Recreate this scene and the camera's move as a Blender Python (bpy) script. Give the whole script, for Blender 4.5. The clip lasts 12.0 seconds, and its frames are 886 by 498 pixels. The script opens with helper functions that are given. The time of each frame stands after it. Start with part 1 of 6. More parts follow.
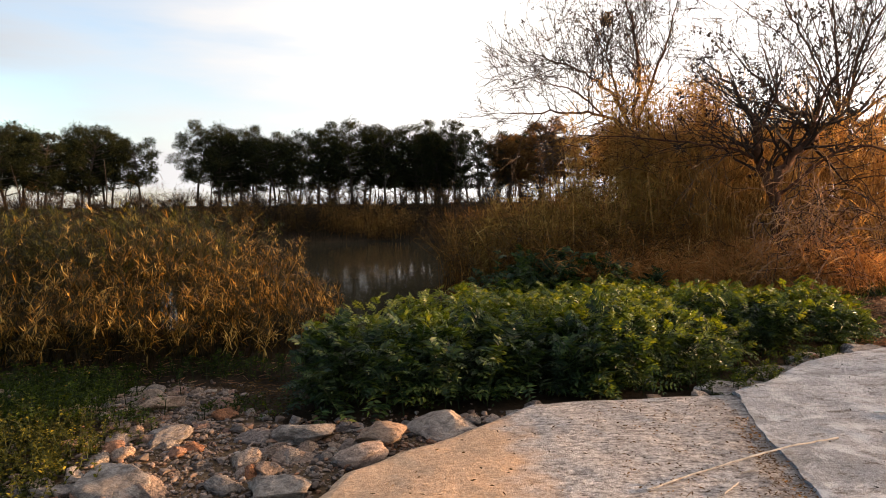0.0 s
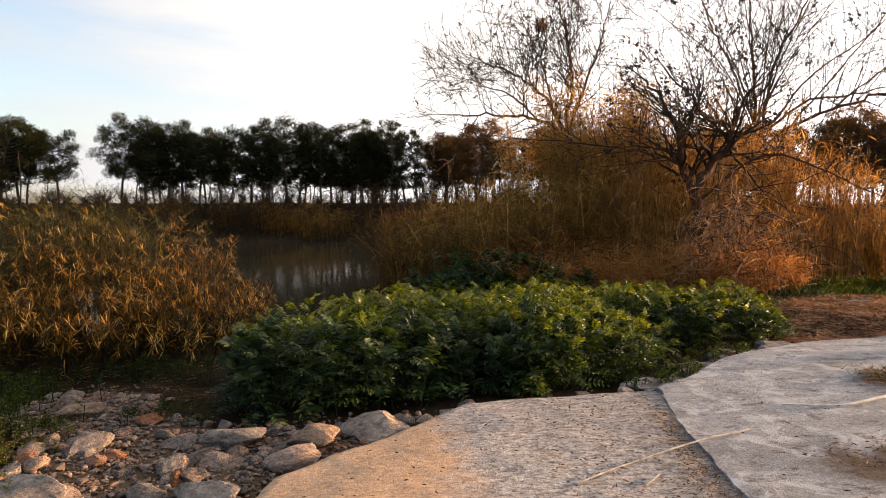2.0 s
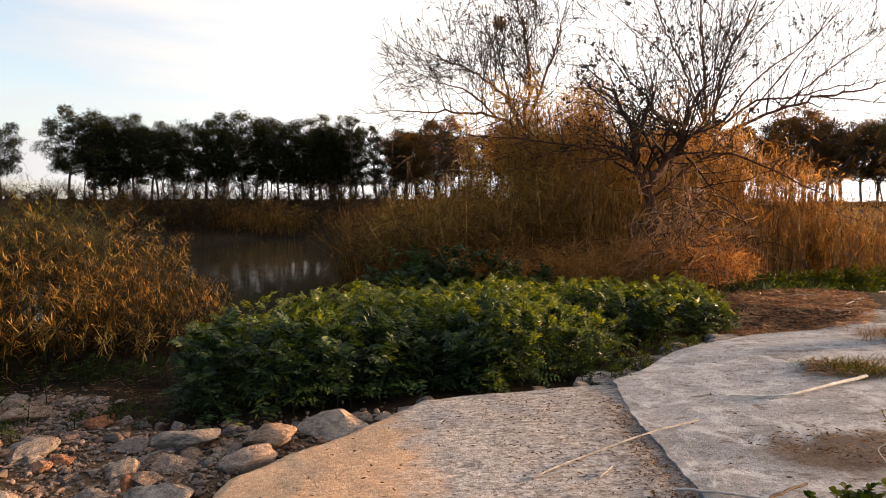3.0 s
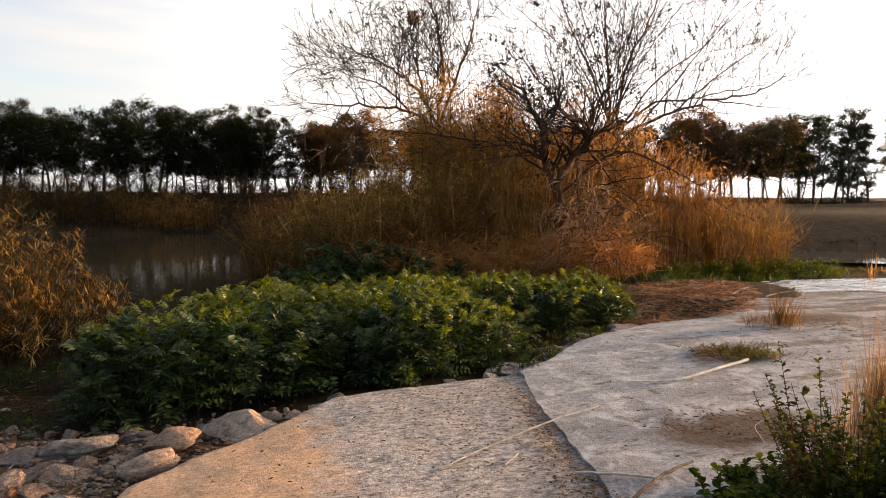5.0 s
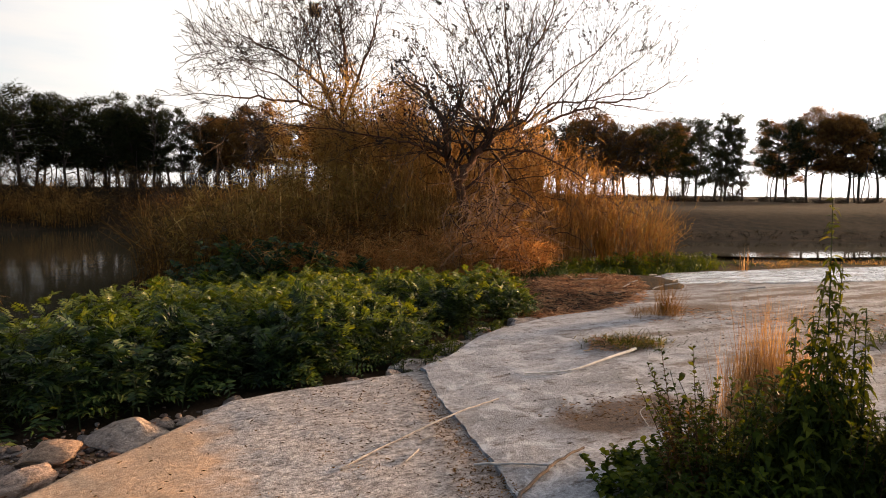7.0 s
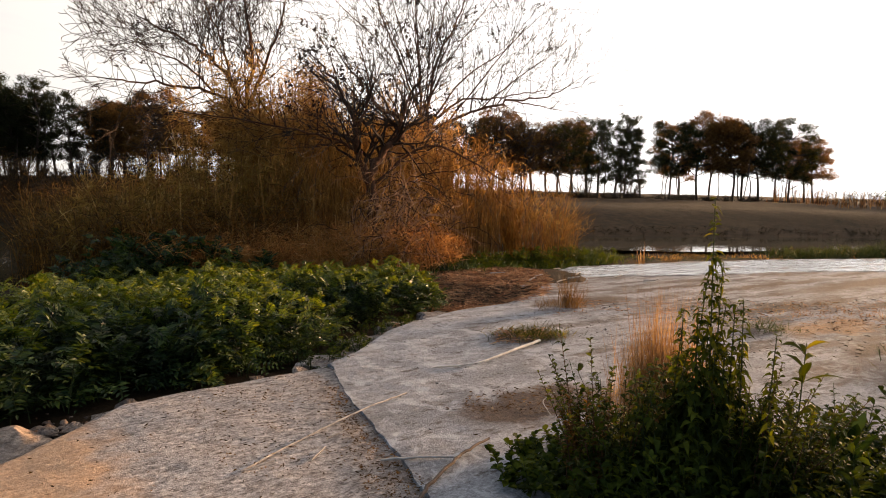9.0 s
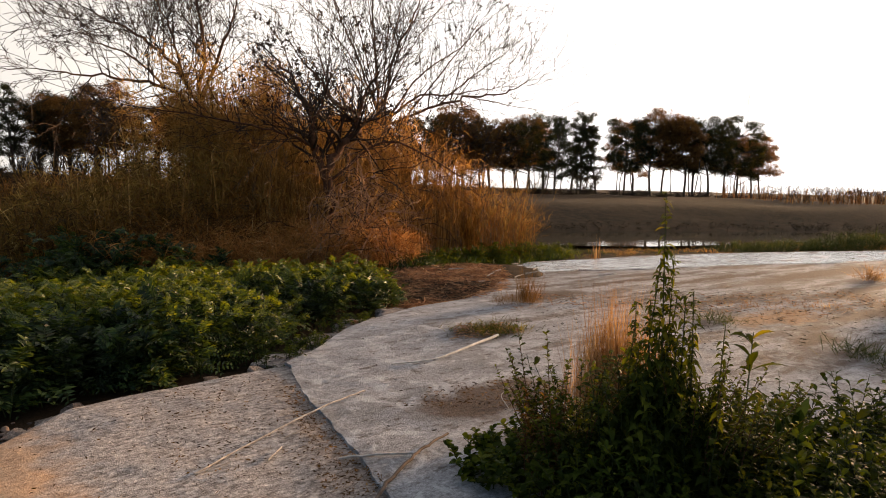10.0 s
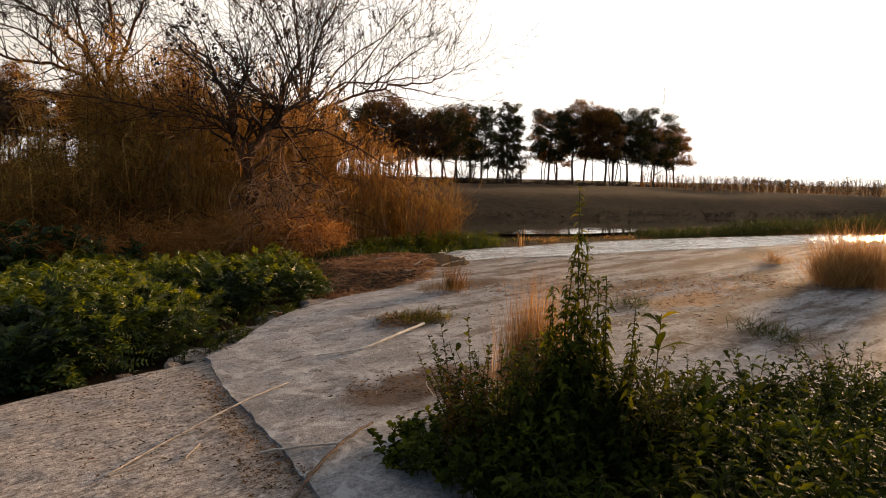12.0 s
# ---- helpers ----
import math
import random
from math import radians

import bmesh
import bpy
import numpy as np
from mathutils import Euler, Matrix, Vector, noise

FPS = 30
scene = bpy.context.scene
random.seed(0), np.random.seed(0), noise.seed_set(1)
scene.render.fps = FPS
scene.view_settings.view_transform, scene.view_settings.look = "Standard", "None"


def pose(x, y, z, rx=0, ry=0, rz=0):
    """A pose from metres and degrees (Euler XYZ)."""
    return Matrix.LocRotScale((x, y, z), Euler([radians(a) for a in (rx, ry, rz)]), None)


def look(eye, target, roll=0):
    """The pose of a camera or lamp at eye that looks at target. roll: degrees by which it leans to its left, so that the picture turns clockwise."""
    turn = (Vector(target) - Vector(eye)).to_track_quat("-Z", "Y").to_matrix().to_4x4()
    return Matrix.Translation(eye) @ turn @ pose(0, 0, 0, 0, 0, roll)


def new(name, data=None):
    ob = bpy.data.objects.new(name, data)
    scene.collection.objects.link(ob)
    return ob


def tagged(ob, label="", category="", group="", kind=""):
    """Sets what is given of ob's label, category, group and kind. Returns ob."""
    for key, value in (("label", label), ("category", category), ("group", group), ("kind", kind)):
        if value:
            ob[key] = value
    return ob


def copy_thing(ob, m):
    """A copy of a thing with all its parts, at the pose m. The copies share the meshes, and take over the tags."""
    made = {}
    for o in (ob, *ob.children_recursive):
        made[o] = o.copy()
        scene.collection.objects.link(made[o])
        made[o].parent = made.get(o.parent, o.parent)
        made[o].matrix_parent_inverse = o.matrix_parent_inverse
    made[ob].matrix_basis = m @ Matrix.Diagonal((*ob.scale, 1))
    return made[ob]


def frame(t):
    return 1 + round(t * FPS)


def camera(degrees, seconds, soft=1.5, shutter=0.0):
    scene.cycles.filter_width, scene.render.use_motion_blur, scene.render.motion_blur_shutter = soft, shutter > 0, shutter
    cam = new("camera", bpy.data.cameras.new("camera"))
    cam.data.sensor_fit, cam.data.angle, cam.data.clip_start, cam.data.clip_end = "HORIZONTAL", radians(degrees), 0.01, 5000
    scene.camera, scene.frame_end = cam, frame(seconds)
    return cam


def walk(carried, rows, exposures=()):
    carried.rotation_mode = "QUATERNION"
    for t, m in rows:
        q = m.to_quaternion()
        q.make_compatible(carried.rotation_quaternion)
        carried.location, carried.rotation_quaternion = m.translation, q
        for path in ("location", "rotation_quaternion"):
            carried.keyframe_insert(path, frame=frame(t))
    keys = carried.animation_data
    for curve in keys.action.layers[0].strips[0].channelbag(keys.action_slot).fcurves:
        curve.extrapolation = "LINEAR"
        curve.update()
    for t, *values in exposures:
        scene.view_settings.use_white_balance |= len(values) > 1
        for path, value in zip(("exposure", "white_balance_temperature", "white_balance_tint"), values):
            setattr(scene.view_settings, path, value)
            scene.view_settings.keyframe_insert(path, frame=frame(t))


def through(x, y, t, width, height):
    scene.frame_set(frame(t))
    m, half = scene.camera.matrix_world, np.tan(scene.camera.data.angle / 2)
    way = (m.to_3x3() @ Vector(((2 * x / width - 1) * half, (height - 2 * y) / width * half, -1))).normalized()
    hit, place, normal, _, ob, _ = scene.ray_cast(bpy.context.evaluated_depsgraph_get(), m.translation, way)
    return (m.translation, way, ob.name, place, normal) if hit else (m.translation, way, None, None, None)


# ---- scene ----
cam = camera(70.4, 12.0, soft=1.0)
PATH = [
    (0, (0.539, -0.245, 1.622), (0.482, 1.749, 1.485), -0.9),
    (0.5, (0.538, -0.256, 1.626), (0.545, 1.739, 1.489), -0.9),
    (1, (0.543, -0.254, 1.624), (0.582, 1.741, 1.486), -0.8),
    (1.5, (0.549, -0.25, 1.623), (0.626, 1.744, 1.485), -0.5),
    (2, (0.556, -0.263, 1.626), (0.7, 1.727, 1.488), -0.2),
    (2.5, (0.565, -0.266, 1.629), (0.775, 1.717, 1.485), -0.1),
    (3, (0.572, -0.27, 1.631), (0.843, 1.706, 1.482), -0.1),
    (5, (0.614, -0.311, 1.646), (1.145, 1.61, 1.479), 0.2),
    (5.5, (0.62, -0.316, 1.649), (1.223, 1.584, 1.478), 0.6),
    (6, (0.628, -0.317, 1.651), (1.303, 1.558, 1.478), 0.8),
    (6.5, (0.636, -0.325, 1.654), (1.38, 1.523, 1.479), 0.9),
    (7, (0.646, -0.332, 1.656), (1.458, 1.487, 1.479), 0.6),
    (9, (0.672, -0.337, 1.662), (1.732, 1.348, 1.471), 1.4),
    (9.5, (0.679, -0.337, 1.661), (1.794, 1.312, 1.466), 1.3),
    (10, (0.689, -0.334, 1.655), (1.857, 1.278, 1.456), 1.3),
    (10.5, (0.691, -0.349, 1.655), (1.907, 1.226, 1.451), 1.0),
    (11, (0.702, -0.359, 1.652), (1.966, 1.177, 1.441), 1.1),
    (11.5, (0.714, -0.362, 1.65), (2.022, 1.135, 1.431), 1.2),
    (12, (0.719, -0.365, 1.65), (2.06, 1.101, 1.423), 1.3),
]
walk(cam, [(t, look(eye, target, roll)) for t, eye, target, roll in PATH],
     [(0, 1.6, 7000, 13), (3, 1.55, 7000, 13), (5, 1.45, 7000, 13), (7, 1.35, 7000, 13), (9, 1.2, 7050, 13), (10.5, 0.95, 7200, 13), (12, 0.75, 7500, 13)])

# ---- world, sun ----
SUN_AZ, SUN_EL = 82.0, 4.5  # degrees from +y towards +x, degrees above the horizon

world = bpy.data.worlds.new("sky")
scene.world = world
world.use_nodes = True
wn, wl = world.node_tree.nodes, world.node_tree.links
wn.clear()
w_out, w_bg = wn.new("ShaderNodeOutputWorld"), wn.new("ShaderNodeBackground")
w_sky = wn.new("ShaderNodeTexSky")
w_sky.sky_type, w_sky.sun_disc = "NISHITA", False
w_sky.sun_elevation, w_sky.sun_rotation = radians(SUN_EL + 3), radians(SUN_AZ)
w_gain = wn.new("ShaderNodeMix")
w_gain.data_type, w_gain.blend_type = "RGBA", "MULTIPLY"
w_gain.inputs[0].default_value = 1.0
w_gain.inputs[7].default_value = (0.115, 0.125, 0.15, 1)
w_co = wn.new("ShaderNodeTexCoord")
w_map = wn.new("ShaderNodeMapping")
w_map.inputs["Scale"].default_value = (0.9, 1.0, 5.0)
w_map.inputs["Location"].default_value = (0.3, 0.0, 0.12)
w_map.inputs["Rotation"].default_value = (0.05, 0.0, 0.0)
w_noise = wn.new("ShaderNodeTexNoise")
w_noise.inputs["Scale"].default_value, w_noise.inputs["Detail"].default_value, w_noise.inputs["Roughness"].default_value = 1.7, 5.0, 0.55
# thin high cloud, thicker and brighter towards the low sun
w_dot = wn.new("ShaderNodeVectorMath")
w_dot.operation = "DOT_PRODUCT"
w_dot.inputs[1].default_value = (0.8, 0.5, 0.1)
w_add = wn.new("ShaderNodeMath")
w_add.operation = "MULTIPLY_ADD"
w_add.inputs[1].default_value = 0.3
w_ramp = wn.new("ShaderNodeValToRGB")
w_ramp.color_ramp.elements[0].position, w_ramp.color_ramp.elements[1].position = 0.3, 0.64
w_cloud = wn.new("ShaderNodeMix")
w_cloud.data_type = "RGBA"
w_glow = wn.new("ShaderNodeValToRGB")
for w_k, (w_p, w_c) in enumerate(((0.0, (0.014, 0.017, 0.022)), (0.26, (0.04, 0.045, 0.055)), (0.45, (0.2, 0.21, 0.226)), (0.55, (0.29, 0.3, 0.315)), (0.68, (0.36, 0.365, 0.37)), (0.8, (0.5, 0.495, 0.48)), (1.0, (1.0, 0.93, 0.86)))):
    w_e = w_glow.color_ramp.elements[w_k] if w_k < 1 else w_glow.color_ramp.elements.new(w_p)
    w_e.position, w_e.color = w_p, (*w_c, 1)
w_half = wn.new("ShaderNodeMath")
w_half.operation = "MULTIPLY_ADD"
w_half.inputs[1].default_value, w_half.inputs[2].default_value = 0.5, 0.5
wl.new(w_half.outputs[0], w_glow.inputs[0])
wl.new(w_glow.outputs[0], w_cloud.inputs[7])
wl.new(w_co.outputs["Generated"], w_map.inputs["Vector"])
wl.new(w_map.outputs[0], w_noise.inputs["Vector"])
wl.new(w_co.outputs["Generated"], w_dot.inputs[0])
wl.new(w_dot.outputs["Value"], w_add.inputs[0])
wl.new(w_dot.outputs["Value"], w_half.inputs[0])
wl.new(w_noise.outputs[0], w_add.inputs[2])
# clearer bands of sky away from the sun
w_sep = wn.new("ShaderNodeSeparateXYZ")
wl.new(w_co.outputs["Generated"], w_sep.inputs[0])
w_band, w_side = wn.new("ShaderNodeValToRGB"), wn.new("ShaderNodeValToRGB")
for w_n, w_stops in ((w_band, ((0.06, 0.25), (0.115, 1), (0.16, 1), (0.21, 0.0))), (w_side, ((0.47, 1), (0.74, 0)))):
    for w_k, (w_p, w_c) in enumerate(w_stops):
        w_e = w_n.color_ramp.elements[w_k] if w_k < 2 else w_n.color_ramp.elements.new(w_p)
        w_e.position, w_e.color = w_p, (w_c, w_c, w_c, 1)
wl.new(w_sep.outputs[2], w_band.inputs[0])
wl.new(w_half.outputs[0], w_side.inputs[0])
w_both, w_less = wn.new("ShaderNodeMath"), wn.new("ShaderNodeMath")
w_both.operation, w_less.operation = "MULTIPLY", "MULTIPLY_ADD"
wl.new(w_band.outputs[0], w_both.inputs[0])
wl.new(w_side.outputs[0], w_both.inputs[1])
wl.new(w_both.outputs[0], w_less.inputs[0])
w_less.inputs[1].default_value = -0.22
wl.new(w_add.outputs[0], w_less.inputs[2])
wl.new(w_less.outputs[0], w_ramp.inputs[0])
wl.new(w_sky.outputs[0], w_gain.inputs[6])
wl.new(w_ramp.outputs[0], w_cloud.inputs[0])
wl.new(w_gain.outputs[2], w_cloud.inputs[6])
wl.new(w_cloud.outputs[2], w_bg.inputs[0])
wl.new(w_bg.outputs[0], w_out.inputs[0])

sun_data = bpy.data.lights.new("sun", "SUN")
sun_data.energy, sun_data.angle, sun_data.color = 6.8, radians(10), (1.0, 0.66, 0.38)
sun = new("sun", sun_data)
sun_dir = Vector((math.sin(radians(SUN_AZ)) * math.cos(radians(SUN_EL)), math.cos(radians(SUN_AZ)) * math.cos(radians(SUN_EL)), math.sin(radians(SUN_EL))))
sun.matrix_world = look(sun_dir * 50, (0, 0, 0))


# ---- materials ----
def graph(name):
    m = bpy.data.materials.new(name)
    m.use_nodes = True
    return m, m.node_tree.nodes, m.node_tree.links, m.node_tree.nodes["Principled BSDF"]


def noise_of(n, l, scale, detail=4.0, rough=0.6, stretch=None, source="Object"):
    co, tex = n.new("ShaderNodeTexCoord"), n.new("ShaderNodeTexNoise")
    tex.inputs["Scale"].default_value, tex.inputs["Detail"].default_value, tex.inputs["Roughness"].default_value = scale, detail, rough
    if stretch:
        mp = n.new("ShaderNodeMapping")
        mp.inputs["Scale"].default_value = stretch
        l.new(co.outputs[source], mp.inputs["Vector"])
        l.new(mp.outputs[0], tex.inputs["Vector"])
    else:
        l.new(co.outputs[source], tex.inputs["Vector"])
    return tex.outputs[0]


def ramp_of(n, l, value, stops):
    r = n.new("ShaderNodeValToRGB")
    e = r.color_ramp.elements
    while len(e) < len(stops):
        e.new(0.5)
    for k, (p, c) in enumerate(stops):
        e[k].position, e[k].color = p, (*c, 1) if len(c) == 3 else c
    l.new(value, r.inputs[0])
    return r.outputs[0]


def mix_of(n, l, fac, a, b, how="MIX"):
    m = n.new("ShaderNodeMix")
    m.data_type, m.blend_type = "RGBA", how
    for slot, v in ((0, fac), (6, a), (7, b)):
        if isinstance(v, (int, float)):
            m.inputs[slot].default_value = v
        elif isinstance(v, tuple):
            m.inputs[slot].default_value = (*v, 1)
        else:
            l.new(v, m.inputs[slot])
    return m.outputs[2]


def bump_of(n, l, height, strength, distance, bsdf, under=None):
    b = n.new("ShaderNodeBump")
    b.inputs["Strength"].default_value, b.inputs["Distance"].default_value = strength, distance
    l.new(height, b.inputs["Height"])
    if under is not None:
        l.new(under, b.inputs["Normal"])
    l.new(b.outputs[0], bsdf.inputs["Normal"])
    return b.outputs[0]


def leaf_mat(name, stops, see_through=0.3, gloss=0.6, spec=0.12, through=(1.0, 1.0, 1.0), clump=0.3):
    """Foliage: a colour for each leaf out of the ramp, mottled, and partly letting light through."""
    m, n, l, p = graph(name)
    geo = n.new("ShaderNodeNewGeometry")
    # part of the hue goes by the leaf, part by the patch of leaves it grows in
    patch = ramp_of(n, l, noise_of(n, l, 2.3, 2.0), [(0.34, (0, 0, 0)), (0.66, (1, 1, 1))])
    col = ramp_of(n, l, mix_of(n, l, clump, geo.outputs["Random Per Island"], patch), stops)
    mott = ramp_of(n, l, noise_of(n, l, 3.0, 3.0), [(0.3, (0.55, 0.55, 0.55)), (0.7, (1.15, 1.15, 1.15))])
    col = mix_of(n, l, 1.0, col, mott, "MULTIPLY")
    l.new(col, p.inputs["Base Color"])
    p.inputs["Roughness"].default_value = gloss
    p.inputs["Specular IOR Level"].default_value = spec
    tr, mx = n.new("ShaderNodeBsdfTranslucent"), n.new("ShaderNodeMixShader")
    l.new(mix_of(n, l, 1.0, col, through, "MULTIPLY"), tr.inputs[0])
    mx.inputs[0].default_value = see_through
    l.new(p.outputs[0], mx.inputs[1])
    l.new(tr.outputs[0], mx.inputs[2])
    l.new(mx.outputs[0], n["Material Output"].inputs[0])
    return m


def bark_mat(name, dark, light, scale=14.0):
    m, n, l, p = graph(name)
    p.inputs["Specular IOR Level"].default_value = 0.1
    f = noise_of(n, l, scale, 5.0, 0.65, (1, 1, 0.25))
    l.new(ramp_of(n, l, f, [(0.3, dark), (0.7, light)]), p.inputs["Base Color"])
    p.inputs["Roughness"].default_value = 0.9
    bump_of(n, l, f, 0.6, 0.02, p)
    return m


def concrete_mat(name, dark, mid, light, sandy, grain=1.0):
    """Worn poured concrete: pale worn patches, dark damp stains, pits and, where sandy, a spill of ochre sand."""
    m, n, l, p = graph(name)
    big = noise_of(n, l, 0.9, 5.0, 0.6)
    streak = noise_of(n, l, 1.6, 6.0, 0.7, (0.5, 2.2, 1.0))
    fine = noise_of(n, l, 26.0, 6.0, 0.7)
    grit = noise_of(n, l, 95.0, 3.0, 0.7)
    col = ramp_of(n, l, big, [(0.28, dark), (0.5, mid), (0.72, light)])
    col = mix_of(n, l, 0.55, col, ramp_of(n, l, streak, [(0.33, dark), (0.52, mid), (0.66, light)]))
    col = mix_of(n, l, 0.65 * grain, col, ramp_of(n, l, fine, [(0.32, (0.32, 0.31, 0.3)), (0.5, (0.95, 0.95, 0.95)), (0.68, (1.35, 1.34, 1.32))]), "MULTIPLY")
    col = mix_of(n, l, 0.5 * grain, col, ramp_of(n, l, noise_of(n, l, 58.0, 2.0, 0.5), [(0.36, (0.5, 0.48, 0.47)), (0.5, (1.0, 1.0, 1.0)), (0.64, (1.4, 1.39, 1.37))]), "MULTIPLY")
    col = mix_of(n, l, 0.45 * grain, col, ramp_of(n, l, grit, [(0.36, (0.3, 0.29, 0.28)), (0.5, (1.0, 1.0, 1.0)), (0.66, (1.3, 1.28, 1.25))]), "MULTIPLY")
    if sandy:
        pits = ramp_of(n, l, noise_of(n, l, 21.0, 5.0, 0.65), [(0.54, (1.02, 1.02, 1.02)), (0.66, (0.7, 0.67, 0.65))])
        col = mix_of(n, l, ramp_of(n, l, noise_of(n, l, 1.3, 4.0, 0.6), [(0.4, (0.5, 0.5, 0.5)), (0.6, (0.95, 0.95, 0.95))]), col, pits, "MULTIPLY")
        specks = ramp_of(n, l, noise_of(n, l, 46.0, 3.0, 0.6, (0.55, 1.5, 1.0)), [(0.55, (1, 1, 1)), (0.64, (0.42, 0.38, 0.36))])
        col = mix_of(n, l, 0.9, col, specks, "MULTIPLY")
        lumps = ramp_of(n, l, noise_of(n, l, 15.0, 7.0, 0.75, (0.6, 1.6, 1.0)), [(0.38, (0.58, 0.55, 0.53)), (0.5, (0.95, 0.94, 0.93)), (0.64, (1.22, 1.21, 1.2))])
        col = mix_of(n, l, 0.9, col, lumps, "MULTIPLY")
        co, dist = n.new("ShaderNodeTexCoord"), n.new("ShaderNodeVectorMath")
        # silt and rotted crumbs gathered along the joint
        cross, dirt = n.new("ShaderNodeVectorMath"), n.new("ShaderNodeMath")
        cross.operation, dirt.operation = "DOT_PRODUCT", "MULTIPLY_ADD"
        cross.inputs[1].default_value = (1.0, -0.2, 0.0)
        l.new(co.outputs["Object"], cross.inputs[0])
        l.new(noise_of(n, l, 7.0, 6.0, 0.7), dirt.inputs[0])
        dirt.inputs[1].default_value = 0.9
        l.new(cross.outputs["Value"], dirt.inputs[2])
        near_joint = n.new("ShaderNodeMapRange")
        near_joint.inputs[1].default_value, near_joint.inputs[2].default_value = 1.85, 2.4
        near_joint.inputs[4].default_value = 0.85
        l.new(dirt.outputs[0], near_joint.inputs[0])
        col = mix_of(n, l, near_joint.outputs[0], col, mix_of(n, l, 1.0, col, (0.5, 0.46, 0.44), "MULTIPLY"))
        warp = n.new("ShaderNodeVectorMath")
        warp.operation = "MULTIPLY_ADD"
        wob = n.new("ShaderNodeTexNoise")
        wob.inputs["Scale"].default_value, wob.inputs["Detail"].default_value = 2.6, 5.0
        l.new(co.outputs["Object"], wob.inputs["Vector"])
        l.new(wob.outputs[1], warp.inputs[0])
        warp.inputs[1].default_value = (0.9, 0.9, 0.0)
        l.new(co.outputs["Object"], warp.inputs[2])
        dist.operation = "DISTANCE"
        flat = n.new("ShaderNodeVectorMath")
        flat.operation = "MULTIPLY"
        flat.inputs[1].default_value = (1.0, 0.55, 0.0)
        l.new(warp.outputs[0], flat.inputs[0])
        dist.inputs[1].default_value = (0.55, 2.25, 0.0)
        l.new(flat.outputs[0], dist.inputs[0])
        mask = ramp_of(n, l, dist.outputs["Value"], [(0.7, (1, 1, 1)), (1.45, (0, 0, 0))])
        sand = ramp_of(n, l, noise_of(n, l, 40.0, 5.0, 0.7), [(0.3, (0.36, 0.2, 0.11)), (0.6, (0.62, 0.4, 0.25)), (0.8, (0.74, 0.55, 0.4))])
        thick = mix_of(n, l, 1.0, mask, ramp_of(n, l, fine, [(0.25, (0.7, 0.7, 0.7)), (0.55, (0.96, 0.96, 0.96))]), "MULTIPLY")
        col = mix_of(n, l, thick, col, sand)
        col = mix_of(n, l, 0.2, col, specks, "MULTIPLY")
        col = mix_of(n, l, 0.45, col, lumps, "MULTIPLY")
    else:
        # silt and rotted litter lying in drawn-out patches, more of it away from the joint
        silt = noise_of(n, l, 1.15, 9.0, 0.72, (0.4, 1.5, 1.0))
        co, sep = n.new("ShaderNodeTexCoord"), n.new("ShaderNodeSeparateXYZ")
        l.new(co.outputs["Object"], sep.inputs[0])
        more = n.new("ShaderNodeMapRange")
        more.inputs[1].default_value, more.inputs[2].default_value = 3.0, 8.0
        more.inputs[3].default_value, more.inputs[4].default_value = -0.07, 0.06
        l.new(sep.outputs[0], more.inputs[0])
        add = n.new("ShaderNodeMath")
        l.new(silt, add.inputs[0])
        l.new(more.outputs[0], add.inputs[1])
        mask = ramp_of(n, l, add.outputs[0], [(0.53, (0, 0, 0)), (0.58, (0.6, 0.6, 0.6)), (0.68, (0.95, 0.95, 0.95))])
        mud = ramp_of(n, l, noise_of(n, l, 30.0, 5.0, 0.7), [(0.3, (0.03, 0.02, 0.016)), (0.6, (0.1, 0.064, 0.047)), (0.8, (0.19, 0.125, 0.09))])
        col = mix_of(n, l, mask, col, mud)
        lines = ramp_of(n, l, noise_of(n, l, 1.0, 6.0, 0.65, (0.3, 3.6, 1.0)), [(0.56, (0, 0, 0)), (0.63, (0.85, 0.85, 0.85))])
        farther = n.new("ShaderNodeMapRange")
        farther.inputs[1].default_value, farther.inputs[2].default_value = 5.5, 8.5
        l.new(sep.outputs[0], farther.inputs[0])
        col = mix_of(n, l, mix_of(n, l, 1.0, lines, farther.outputs[0], "MULTIPLY"), col, (0.06, 0.044, 0.038))
        spots = ramp_of(n, l, noise_of(n, l, 5.5, 8.0, 0.75, (0.6, 1.5, 1.0)), [(0.55, (0, 0, 0)), (0.62, (0.8, 0.8, 0.8))])
        col = mix_of(n, l, spots, col, (0.075, 0.055, 0.045))
        # pale scraped swirls
        swirl = n.new("ShaderNodeTexNoise")
        swirl.inputs["Scale"].default_value, swirl.inputs["Detail"].default_value, swirl.inputs["Roughness"].default_value, swirl.inputs["Distortion"].default_value = 3.0, 8.0, 0.72, 0.6
        l.new(co.outputs["Object"], swirl.inputs["Vector"])
        near = n.new("ShaderNodeMapRange")
        near.inputs[1].default_value, near.inputs[2].default_value = 4.0, 9.0
        near.inputs[3].default_value, near.inputs[4].default_value = 0.75, 0.2
        l.new(sep.outputs[0], near.inputs[0])
        col = mix_of(n, l, mix_of(n, l, 1.0, ramp_of(n, l, swirl.outputs[0], [(0.52, (0, 0, 0)), (0.6, (1, 1, 1))]), near.outputs[0], "MULTIPLY"), col, light)
        # beds of brown silt
        ochre = ramp_of(n, l, noise_of(n, l, 22.0, 5.0, 0.7), [(0.35, (0.14, 0.075, 0.04)), (0.65, (0.36, 0.2, 0.1))])
        warp, wob = n.new("ShaderNodeVectorMath"), n.new("ShaderNodeTexNoise")
        warp.operation = "MULTIPLY_ADD"
